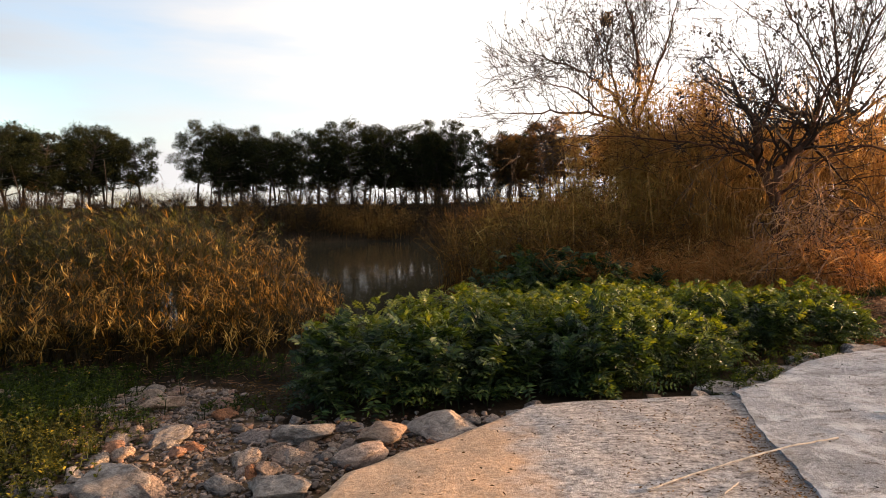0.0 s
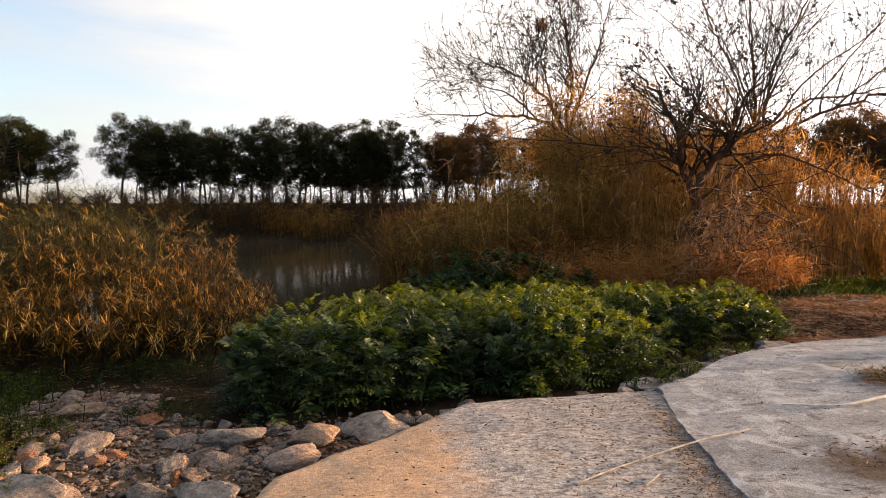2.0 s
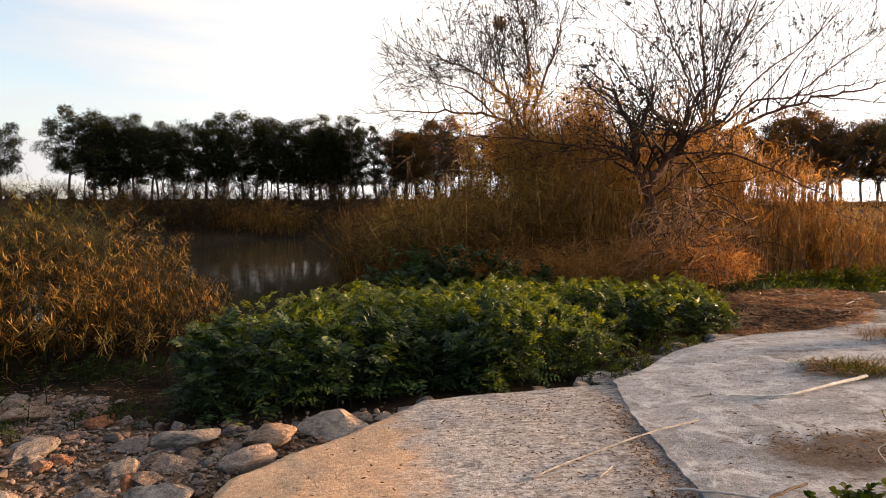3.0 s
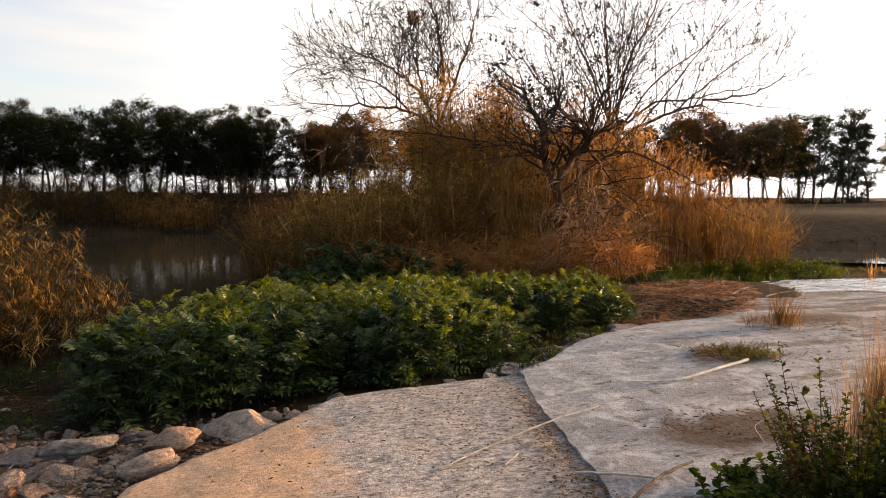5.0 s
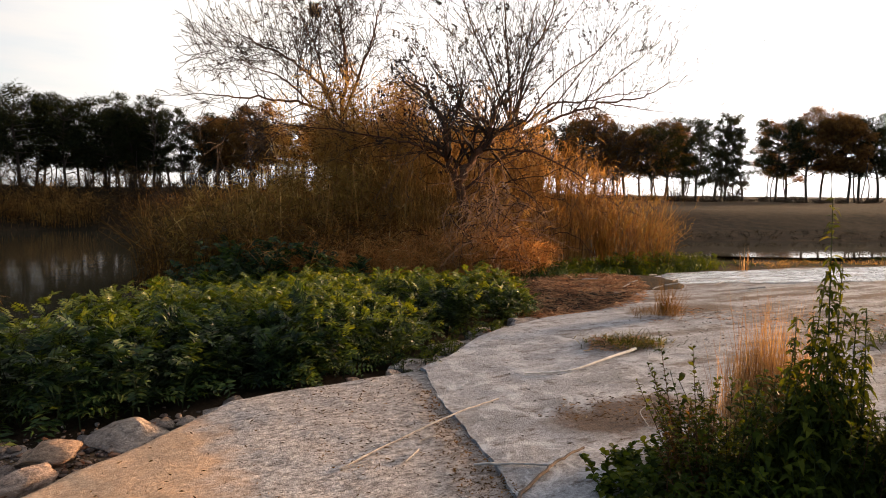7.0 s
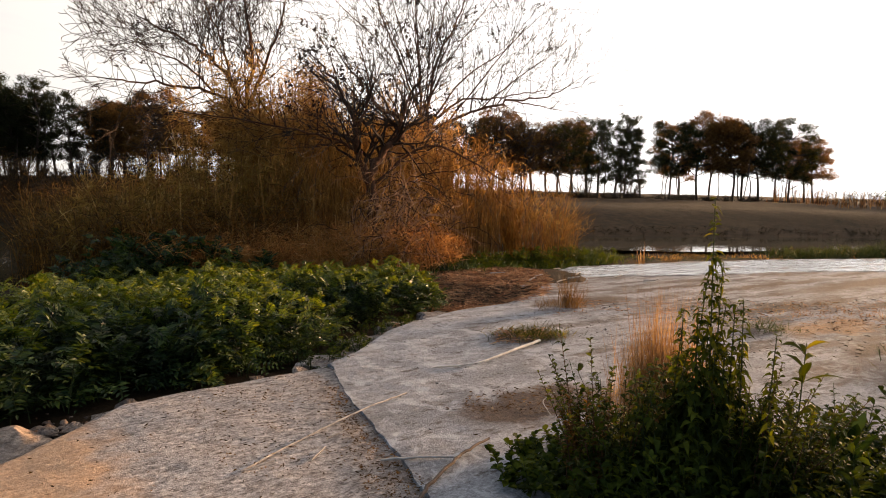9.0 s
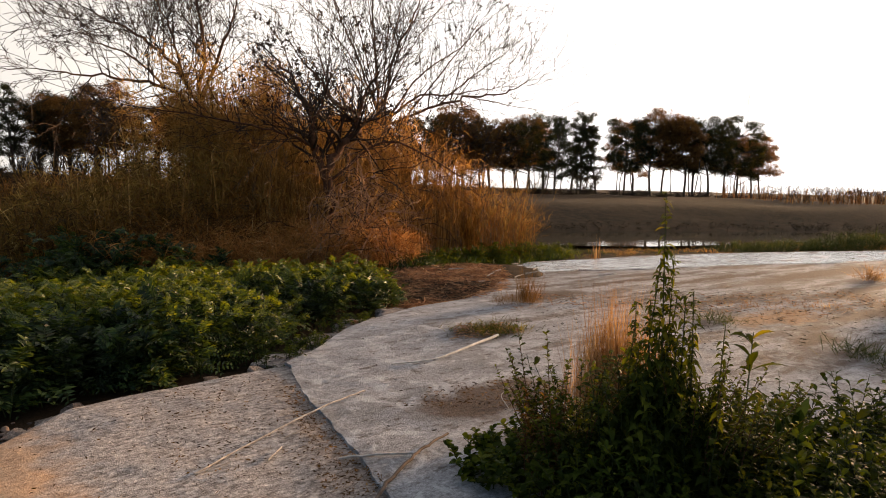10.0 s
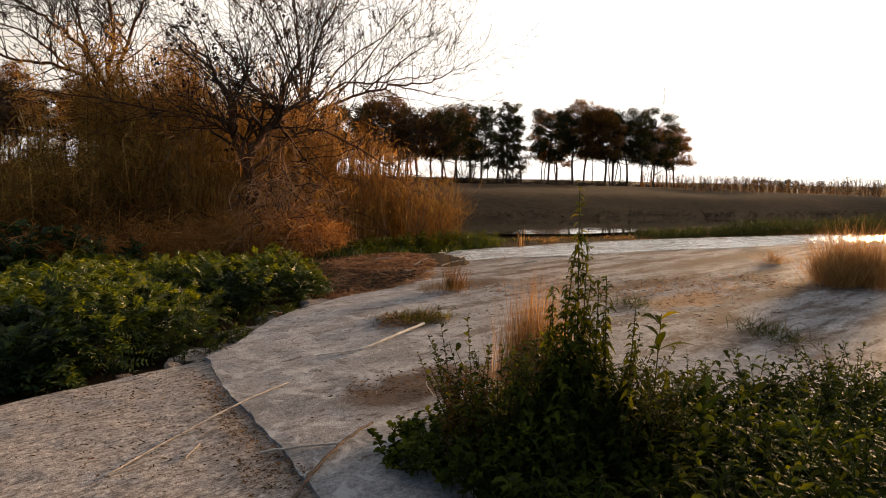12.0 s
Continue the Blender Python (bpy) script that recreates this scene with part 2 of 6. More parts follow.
        wob.inputs["Scale"].default_value, wob.inputs["Detail"].default_value, wob.inputs["Roughness"].default_value = 1.6, 7.0, 0.7
        l.new(co.outputs["Object"], wob.inputs["Vector"])
        l.new(wob.outputs[1], warp.inputs[0])
        warp.inputs[1].default_value = (1.5, 0.9, 0.0)
        l.new(co.outputs["Object"], warp.inputs[2])
        for sx, sy, rx, ry in ((3.9, 3.3, 0.85, 0.42), (5.25, 5.1, 0.6, 0.45), (9.6, 4.9, 1.7, 0.3), (11.5, 3.2, 2.0, 0.3), (15.0, 5.6, 3.8, 0.4), (7.6, 6.6, 1.2, 0.4), (12.0, 6.3, 2.6, 0.16), (9.8, 6.9, 1.8, 0.14), (9.3, 3.75, 1.3, 0.38), (10.8, 4.75, 1.7, 0.2), (12.6, 4.2, 2.2, 0.22), (8.3, 2.9, 0.8, 0.22)):
            shift, size, dist = (n.new("ShaderNodeVectorMath") for _ in range(3))
            shift.operation, size.operation, dist.operation = "SUBTRACT", "DIVIDE", "LENGTH"
            shift.inputs[1].default_value, size.inputs[1].default_value = (sx + 0.75, sy + 0.45, 0), (rx, ry, 1e6)
            l.new(warp.outputs[0], shift.inputs[0])
            l.new(shift.outputs[0], size.inputs[0])
            l.new(size.outputs[0], dist.inputs[0])
            col = mix_of(n, l, ramp_of(n, l, dist.outputs["Value"], [(0.55, (0.95, 0.95, 0.95)), (1.15, (0, 0, 0))]), col, ochre if 9.0 < sx < 9.5 else mud)
    l.new(col, p.inputs["Base Color"])
    p.inputs["Roughness"].default_value = 0.85
    p.inputs["Specular IOR Level"].default_value = 0.15
    first = bump_of(n, l, fine, 0.7 if sandy else 0.55, 0.02 if sandy else 0.03, p)
    bump_of(n, l, grit, 0.9, 0.01, p, first)
    return m


def earth_mat(name, pale=1.0):
    """The ground: damp brown soil, grit and dry straw litter, browner and grassier in patches."""
    m, n, l, p = graph(name)
    big = noise_of(n, l, 0.35, 6.0, 0.62)
    mid = noise_of(n, l, 3.0, 6.0, 0.65)
    fine = noise_of(n, l, 34.0, 5.0, 0.7)
    col = ramp_of(n, l, big, [(0.3, (0.016, 0.012, 0.008)), (0.5, (0.034, 0.024, 0.016)), (0.68, (0.06, 0.043, 0.027))])
    col = mix_of(n, l, 0.5, col, ramp_of(n, l, mid, [(0.35, (0.011, 0.009, 0.006)), (0.6, (0.05, 0.032, 0.019)), (0.75, (0.09, 0.058, 0.034))]))
    col = mix_of(n, l, 0.8, col, ramp_of(n, l, fine, [(0.3, (0.5, 0.48, 0.45)), (0.6, (1.1, 1.08, 1.05))]), "MULTIPLY")
    col = mix_of(n, l, 1.0, col, (pale, pale * 0.95, pale * 0.9), "MULTIPLY")
    l.new(col, p.inputs["Base Color"])
    p.inputs["Roughness"].default_value = 0.95
    p.inputs["Specular IOR Level"].default_value = 0.05
    first = bump_of(n, l, mid, 0.5, 0.08, p)
    bump_of(n, l, fine, 0.7, 0.02, p, first)
    return m


def stone_mat(name):
    m, n, l, p = graph(name)
    info = n.new("ShaderNodeObjectInfo")
    base = ramp_of(n, l, info.outputs["Random"], [(0.0, (0.16, 0.13, 0.12)), (0.2, (0.5, 0.41, 0.35)), (0.4, (0.25, 0.21, 0.2)), (0.6, (0.48, 0.31, 0.21)), (0.78, (0.56, 0.45, 0.38)), (0.88, (0.5, 0.2, 0.085)), (1.0, (0.3, 0.25, 0.23))])
    f = noise_of(n, l, 7.0, 6.0, 0.65)
    g = noise_of(n, l, 45.0, 4.0, 0.7)
    col = mix_of(n, l, 0.85, base, ramp_of(n, l, f, [(0.34, (0.3, 0.25, 0.21)), (0.48, (0.85, 0.79, 0.74)), (0.64, (1.3, 1.26, 1.2))]), "MULTIPLY")
    col = mix_of(n, l, 0.7, col, ramp_of(n, l, g, [(0.32, (0.55, 0.52, 0.5)), (0.6, (1.1, 1.1, 1.1))]), "MULTIPLY")
    l.new(col, p.inputs["Base Color"])
    p.inputs["Roughness"].default_value = 0.85
    first = bump_of(n, l, f, 1.0, 0.11, p)
    bump_of(n, l, g, 0.8, 0.012, p, first)
    return m


def gravel_mat(name):
    m, n, l, p = graph(name)
    geo = n.new("ShaderNodeNewGeometry")
    col = ramp_of(n, l, geo.outputs["Random Per Island"], [(0.0, (0.06, 0.042, 0.034)), (0.35, (0.15, 0.1, 0.075)), (0.7, (0.24, 0.165, 0.125)), (0.9, (0.24, 0.11, 0.055)), (1.0, (0.36, 0.28, 0.23))])
    col = mix_of(n, l, 0.7, col, ramp_of(n, l, noise_of(n, l, 50.0), [(0.3, (0.5, 0.5, 0.5)), (0.65, (1.1, 1.1, 1.1))]), "MULTIPLY")
    l.new(col, p.inputs["Base Color"])
    p.inputs["Roughness"].default_value = 0.9
    return m


def water_mat(name, tint, rough, waves, depth):
    m, n, l, p = graph(name)
    p.inputs["Base Color"].default_value = (*tint, 1)
    p.inputs["Roughness"].default_value = rough
    p.inputs["IOR"].default_value = 1.33
    f = noise_of(n, l, waves, 4.0, 0.55, (0.6, 1.6, 1.0))
    bump_of(n, l, f, 0.6, depth, p)
    return m


CONCRETE_ROUGH = concrete_mat("rough_concrete", (0.345, 0.31, 0.294), (0.425, 0.385, 0.366), (0.535, 0.49, 0.468), True, 0.8)
CONCRETE = concrete_mat("smooth_concrete", (0.145, 0.143, 0.149), (0.262, 0.262, 0.278), (0.43, 0.434, 0.458), False, 0.75)
EARTH = earth_mat("river_earth")
STONE = stone_mat("river_stone")
GRAVEL = gravel_mat("gravel")
BED_SOIL = earth_mat("gravelly_bed", 3.2)
WATER = water_mat("still_water", (0.04, 0.032, 0.019), 0.03, 2.2, 0.006)
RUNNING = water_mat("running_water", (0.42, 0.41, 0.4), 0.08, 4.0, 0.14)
BARK = bark_mat("red_brown_bark", (0.035, 0.014, 0.008), (0.125, 0.06, 0.034))
TWIG = bark_mat("bare_twig", (0.018, 0.012, 0.009), (0.055, 0.036, 0.026), 4.0)
PALE_TWIG = bark_mat("weathered_twig", (0.2, 0.1, 0.052), (0.46, 0.275, 0.16), 5.0)
PINE_BARK = bark_mat("pine_bark", (0.025, 0.019, 0.015), (0.07, 0.053, 0.043), 3.0)
CANE = leaf_mat("dry_cane", [(0.0, (0.09, 0.036, 0.011)), (0.4, (0.24, 0.11, 0.028)), (0.75, (0.42, 0.21, 0.055)), (1.0, (0.68, 0.44, 0.17))], 0.2)
# stops raised to stand in for sun filtering through the stand
CANE_LEAF = leaf_mat("dry_cane_leaf", [(0.0, (0.28, 0.11, 0.025)), (0.35, (0.48, 0.22, 0.05)), (0.7, (0.66, 0.35, 0.09)), (1.0, (0.8, 0.54, 0.22))], 0.66, clump=0.4)
# near-black low stops paint shaded gaps between whorls, top stops the highlights
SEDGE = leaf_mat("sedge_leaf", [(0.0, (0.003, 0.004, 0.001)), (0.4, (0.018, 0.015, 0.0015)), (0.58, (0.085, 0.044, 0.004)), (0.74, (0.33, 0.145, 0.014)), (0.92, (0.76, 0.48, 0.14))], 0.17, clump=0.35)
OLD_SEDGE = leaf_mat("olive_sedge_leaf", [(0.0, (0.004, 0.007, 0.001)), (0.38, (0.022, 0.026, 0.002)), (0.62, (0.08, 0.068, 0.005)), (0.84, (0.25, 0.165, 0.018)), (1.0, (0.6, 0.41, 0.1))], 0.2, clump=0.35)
# stems darkened to paint the shade beneath the whorls
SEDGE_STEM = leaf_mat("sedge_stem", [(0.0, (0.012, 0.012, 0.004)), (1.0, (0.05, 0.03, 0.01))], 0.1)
# low stops darkened to put the shade inside the bed into the colour
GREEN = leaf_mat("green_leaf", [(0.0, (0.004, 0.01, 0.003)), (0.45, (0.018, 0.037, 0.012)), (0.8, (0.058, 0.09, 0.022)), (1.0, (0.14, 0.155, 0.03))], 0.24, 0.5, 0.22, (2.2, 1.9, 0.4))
GREEN_STEM = leaf_mat("green_stem", [(0.0, (0.02, 0.03, 0.01)), (1.0, (0.055, 0.06, 0.02))], 0.1)
WEED = leaf_mat("weed_leaf", [(0.0, (0.006, 0.011, 0.002)), (0.45, (0.022, 0.036, 0.005)), (0.8, (0.06, 0.078, 0.009)), (0.97, (0.12, 0.125, 0.015)), (1.0, (0.28, 0.13, 0.03))], 0.3, 0.65, 0.06, (2.0, 1.8, 0.35))
LUSH = leaf_mat("lush_creeper_leaf", [(0.0, (0.009, 0.018, 0.003)), (0.5, (0.042, 0.064, 0.008)), (0.9, (0.12, 0.135, 0.015)), (1.0, (0.18, 0.175, 0.02))], 0.36, 0.65, 0.06, (2.0, 1.7, 0.35))
OLIVE = leaf_mat("olive_weed_leaf", [(0.0, (0.01, 0.016, 0.003)), (0.5, (0.04, 0.052, 0.007)), (0.85, (0.095, 0.105, 0.013)), (1.0, (0.18, 0.14, 0.02))], 0.36, 0.65, 0.06, (2.0, 1.7, 0.35))
RUSSET = leaf_mat("russet_weed_leaf", [(0.0, (0.03, 0.022, 0.004)), (0.5, (0.09, 0.055, 0.01)), (1.0, (0.2, 0.11, 0.02))], 0.4, 0.5, 0.2, (1.8, 1.3, 0.3))
YELLOW_WEED = leaf_mat("yellow_weed_leaf", [(0.0, (0.016, 0.02, 0.003)), (0.5, (0.06, 0.06, 0.007)), (1.0, (0.28, 0.21, 0.024))], 0.35, 0.6, 0.08)
# sunlit copy of the green leaf: sun on the bed's tops, put into colour
LIT_GREEN = leaf_mat("lit_green_leaf", [(0.0, (0.04, 0.07, 0.011)), (0.5, (0.085, 0.12, 0.017)), (1.0, (0.19, 0.205, 0.03))], 0.42, 0.42, 0.3, (1.8, 1.5, 0.4))
GRASS = leaf_mat("grass_blade", [(0.0, (0.02, 0.034, 0.007)), (0.5, (0.05, 0.068, 0.013)), (0.85, (0.11, 0.1, 0.024)), (1.0, (0.26, 0.17, 0.06))], 0.4)
STRAW = leaf_mat("dry_straw", [(0.0, (0.16, 0.075, 0.03)), (0.5, (0.38, 0.2, 0.075)), (1.0, (0.6, 0.38, 0.17))], 0.5)
LITTER = leaf_mat("dead_litter", [(0.0, (0.13, 0.05, 0.024)), (0.5, (0.42, 0.19, 0.085)), (1.0, (0.68, 0.42, 0.23))], 0.1, 0.8, 0.2)
NEEDLE = leaf_mat("pine_needle", [(0.0, (0.008, 0.011, 0.006)), (0.5, (0.02, 0.025, 0.012)), (1.0, (0.05, 0.052, 0.022))], 0.4, 0.8, 0.05, (1.4, 1.15, 0.6))
# brown copy of the needles: warm sun glare put into their colour
GLARE_NEEDLE = leaf_mat("glare_crown_leaf", [(0.0, (0.045, 0.03, 0.014)), (0.5, (0.11, 0.068, 0.028)), (1.0, (0.21, 0.13, 0.052))], 0.6, 0.8, 0.05, (1.6, 1.15, 0.6))
# paler than the leaf itself, to offset the thicket's self-shade
BROWN_LEAF = leaf_mat("withered_leaf", [(0.0, (0.22, 0.1, 0.025)), (0.5, (0.4, 0.2, 0.046)), (1.0, (0.58, 0.35, 0.1))], 0.6)
# near-black: undergrowth shade is put into the colour; grit uses it too
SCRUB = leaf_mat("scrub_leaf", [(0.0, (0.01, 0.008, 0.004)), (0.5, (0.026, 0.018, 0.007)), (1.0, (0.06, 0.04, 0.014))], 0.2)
DULL_CANE = leaf_mat("olive_brown_reed_leaf", [(0.0, (0.06, 0.028, 0.007)), (0.4, (0.24, 0.105, 0.022)), (0.75, (0.5, 0.245, 0.055)), (1.0, (0.78, 0.5, 0.17))], 0.6, clump=0.5)
# stops raised to paint sunlight on the thicket's foot
RUSSET_REED = leaf_mat("russet_reed_leaf", [(0.0, (0.2, 0.065, 0.016)), (0.4, (0.48, 0.19, 0.05)), (0.75, (0.66, 0.32, 0.1)), (1.0, (0.82, 0.58, 0.28))], 0.5, clump=0.4)
# thicket shade on the low reeds put into colour; rotted litter uses it too
DARK_REED = leaf_mat("shaded_and_rotted_reed_leaf", [(0.0, (0.025, 0.014, 0.005)), (0.5, (0.08, 0.042, 0.012)), (0.85, (0.2, 0.1, 0.026)), (1.0, (0.42, 0.25, 0.08))], 0.45, clump=0.5)
OLIVE_REED = leaf_mat("olive_gold_reed_leaf", [(0.0, (0.06, 0.035, 0.008)), (0.45, (0.21, 0.115, 0.024)), (0.8, (0.4, 0.23, 0.055)), (1.0, (0.66, 0.45, 0.16))], 0.55, clump=0.5)
DARK_STICK = bark_mat("old_brown_stick", (0.06, 0.044, 0.034), (0.17, 0.125, 0.1), 12.0)
WHITE_STICK = bark_mat("bleached_branch", (0.36, 0.32, 0.29), (0.66, 0.62, 0.57), 12.0)
PALE_STICK = bark_mat("dry_stick", (0.2, 0.175, 0.16), (0.46, 0.42, 0.385), 12.0)
MAST = bark_mat("painted_steel", (0.4, 0.3, 0.28), (0.5, 0.4, 0.38), 2.0)


# ---- building blocks ----
rng = np.random.default_rng(7)


def link_mesh(name, verts, faces, mat, parent=None, label="", smooth=False):
    """One mesh object out of arrays of corners and of faces."""
    me = bpy.data.meshes.new(name)
    verts, faces = np.asarray(verts, np.float32), np.asarray(faces, np.int32)
    k = faces.shape[1]
    me.vertices.add(len(verts))
    me.vertices.foreach_set("co", verts.ravel())
    me.loops.add(faces.size)
    me.loops.foreach_set("vertex_index", faces.ravel())
    me.polygons.add(len(faces))
    me.polygons.foreach_set("loop_start", np.arange(0, faces.size, k, dtype=np.int32))
    me.polygons.foreach_set("use_smooth", np.full(len(faces), smooth))
    me.update(calc_edges=True)
    me.validate()
    me.materials.append(mat)
    ob = new(name, me)
    if parent is not None:
        ob.parent = parent
    if label:
        ob["label"] = label
    return ob


def thing(name, label, category, group="", at=(0, 0, 0), kind=""):
    ob = new(name)
    ob.empty_display_size = 0.1
    ob.location = at
    return tagged(ob, label, category, group, kind)


def unit(v):
    return v / np.maximum(np.linalg.norm(v, axis=-1, keepdims=True), 1e-9)


def join(*parts):
    """Arrays of (verts, faces) into one."""
    vs, fs, at = [], [], 0
    for v, f in parts:
        vs.append(v)
        fs.append(f + at)
        at += len(v)
    return np.concatenate(vs), np.concatenate(fs)


def blades(base, way, length, width, droop, seg=3, side=None, shape=0.35):
    """Leaf blades: widest at the share shape of their length, pointed, bending downwards."""
    n = len(base)
    way = unit(np.asarray(way, float))
    length, width, droop = (np.broadcast_to(np.asarray(a, float), (n,)) for a in (length, width, droop))
    if side is None:
        side = np.cross(way, unit(rng.normal(size=(n, 3))))
    side = unit(side)
    rings = []
    for k in range(seg + 1):
        s = k / seg
        mid = base + way * (length * s)[:, None]
        mid[:, 2] -= droop * length * s * s
        w = (0.35 + 0.65 * s / shape) if s < shape else max(0.04, 1 - ((s - shape) / (1 - shape)) ** 1.6)
        half = side * (width * w * 0.5)[:, None]
        rings += [mid - half, mid + half]
    v = np.stack(rings, 1).reshape(-1, 3)
    per = 2 * (seg + 1)
    f = np.array([[2 * k, 2 * k + 1, 2 * k + 3, 2 * k + 2] for k in range(seg)])
    return v, (f[None] + (np.arange(n) * per)[:, None, None]).reshape(-1, 4)


def tubes(a, b, ra, rb, sides=4):
    """Straight tapering stems from a to b."""
    a, b = np.asarray(a, float), np.asarray(b, float)
    n = len(a)
    ra, rb = (np.broadcast_to(np.asarray(r, float), (n,)) for r in (ra, rb))
    way = unit(b - a)
    ref = np.where(np.abs(way[:, 2:3]) > 0.9, np.array([[1.0, 0, 0]]), np.array([[0, 0, 1.0]]))
    u = unit(np.cross(way, ref))
    w = np.cross(way, u)
    ends = []
    for p, r in ((a, ra), (b, rb)):
        for k in range(sides):
            t = 2 * math.pi * k / sides
            ends.append(p + (u * math.cos(t) + w * math.sin(t)) * r[:, None])
    v = np.stack(ends, 1).reshape(-1, 3)
    f = np.array([[k, (k + 1) % sides, sides + (k + 1) % sides, sides + k] for k in range(sides)])
    return v, (f[None] + (np.arange(n) * 2 * sides)[:, None, None]).reshape(-1, 4)


def pipe(points, radii, sides=8):
    """A smooth bent stem through points, as one skin."""
    pts, rad = np.asarray(points, float), np.asarray(radii, float)
    m = len(pts)
    way = unit(np.gradient(pts, axis=0))
    ref = np.array([0.31, 0.2, 0.93])
    if abs(way.mean(0) @ ref) > 0.8:
        ref = np.array([1.0, 0.2, 0.1])
    u = unit(np.cross(way, ref))
    w = np.cross(way, u)
    ang = np.arange(sides) * 2 * math.pi / sides
    v = (pts[:, None] + (u[:, None] * np.cos(ang)[None, :, None] + w[:, None] * np.sin(ang)[None, :, None]) * rad[:, None, None]).reshape(-1, 3)
    f = [[i * sides + k, i * sides + (k + 1) % sides, (i + 1) * sides + (k + 1) % sides, (i + 1) * sides + k] for i in range(m - 1) for k in range(sides)]
    return v, np.array(f)


def spline(points, steps=6):
    """A smooth line through a few points."""
    p = np.asarray(points, float)
    p = np.concatenate([[2 * p[0] - p[1]], p, [2 * p[-1] - p[-2]]])
    out = []
    for i in range(1, len(p) - 2):
        for s in np.arange(steps) / steps:
            a, b, c, d = p[i - 1 : i + 3]
            out.append(0.5 * (2 * b + (c - a) * s + (2 * a - 5 * b + 4 * c - d) * s * s + (3 * b - a - 3 * c + d) * s**3))
    return np.array(out + [p[-2]])


def along(points, n):
    """n places at even steps along a line of points."""
    p = np.asarray(points, float)
    d = np.r_[0, np.cumsum(np.linalg.norm(np.diff(p, axis=0), axis=1))]
    s = np.linspace(0, d[-1], n)
    return np.stack([np.interp(s, d, p[:, k]) for k in range(p.shape[1])], 1)


def rand_dirs(n, up=0.0, spread=1.0):
    t = rng.uniform(0, 2 * math.pi, n)
    v = np.stack([np.cos(t) * spread, np.sin(t) * spread, np.full(n, up)], 1)
    return unit(v)


def wave(x, y, scale, seed=0.0):
    """A smooth rolling value between -1 and 1, out of crossed sines."""
    x, y = x * scale + seed, y * scale - 1.7 * seed
    return (np.sin(x * 1.7 + 1.3 * np.sin(y * 0.9)) + np.sin(y * 2.3 + 1.1 * np.sin(x * 1.3 + 2)) + np.sin((x + y) * 1.1 + 0.7 + seed)) / 3


def inside(x, y, poly):
    hit = np.zeros(np.shape(x), bool)
    for (ax, ay), (bx, by) in zip(poly, poly[1:] + poly[:1]):
        if ay == by:
            continue
        hit ^= ((ay > y) != (by > y)) & (x < (bx - ax) * (y - ay) / (by - ay) + ax)
    return hit


def to_line(x, y, line):
    """Distance to an open line of points."""
    best = np.full(np.shape(x), 1e9)
    for (ax, ay), (bx, by) in zip(line, line[1:]):
        dx, dy = bx - ax, by - ay
        s = np.clip(((x - ax) * dx + (y - ay) * dy) / (dx * dx + dy * dy), 0, 1)
        best = np.minimum(best, np.hypot(x - ax - s * dx, y - ay - s * dy))
    return best


def step(a, b, v):
    s = np.clip((v - a) / (b - a), 0, 1)
    return s * s * (3 - 2 * s)


def scatter(n, poly):
    """n random places in an outline."""
    p = np.array(poly)
    out = np.zeros((0, 2))
    while len(out) < n:
        q = rng.uniform(p.min(0), p.max(0), (2 * n + 20, 2))
        out = np.concatenate([out, q[inside(q[:, 0], q[:, 1], poly)]])
    return out[:n]


# ---- ground, river, concrete ford ----
# below the ford the river lies low and wide; above it the water stands level with the slab
LOW_NEAR = [(-300, 12), (-60, 12.4), (-8, 12.4), (-2.5, 12.5), (-1.6, 15), (-0.9, 19), (0.3, 24), (3, 31), (6, 37), (6.5, 44), (4, 49)]
LOW_FAR = [(-300, 22), (-80, 24), (-45, 32), (-28, 42), (-14, 49.5), (-6, 51.5), (4, 49)]
LOW_RIVER = LOW_NEAR + LOW_FAR[::-1]
HIGH_NEAR = [(14, 18.5), (13.4, 16), (15.2, 14.0), (18.3, 12.3), (25, 10.8), (33, 6.4), (60, -8), (300, -140)]
HIGH_FAR = [(14, 18.5), (20, 18.5), (25, 17), (31, 15), (45, 9), (70, -3), (300, -120)]
HIGH_RIVER = HIGH_NEAR + HIGH_FAR[::-1]
BANK = [(-300, 22), (-80, 24), (-45, 32), (-28, 42), (-14, 49.5), (-6, 51.5), (4, 49), (9, 40), (12, 27), (14, 20), (20, 18.5), (25, 17), (31, 15), (45, 9), (70, -3), (300, -120)]
LOW_Z, HIGH_Z = -1.2, -0.16
ROUGH_EDGE = [(-2.6, -5), (-1.6, 0), (-0.75, 2.2), (-0.36, 3.1), (-0.22, 3.6), (0.08, 3.9), (0.45, 4.22), (0.67, 4.46), (1.06, 4.93), (1.4, 5.02), (2.21, 5.08), (2.6, 5.14), (2.86, 5.14)]
JOINT = [(1.6, -5), (1.95, 0), (2.2, 1.7), (2.43, 2.74), (2.5, 3.13), (2.59, 3.75), (2.67, 4.32), (2.86, 5.0)]
# the joint is broken and crooked
JOINT = [(np.interp(q, [p[1] for p in JOINT], [p[0] for p in JOINT]) + 0.007 * math.sin(9 * q) + 0.006 * math.sin(23 * q + 1) + 0.004 * math.sin(61 * q), q) for q in np.linspace(-5, 5, 520).tolist()]
NORTH_EDGE = [(2.86, 5.16), (3.32, 5.45), (3.96, 6.08), (4.45, 6.38), (5.4, 6.82), (6.4, 6.95), (7.4, 7.5), (8.4, 8.4), (9.3, 9.4), (10.6, 10.1), (14.4, 9.9), (18.6, 8.9), (23, 7.3), (33, 2.5), (60, -11)]
SOUTH_EDGE = [(1.6, -5), (4, -9), (14, -12), (55, -30)]
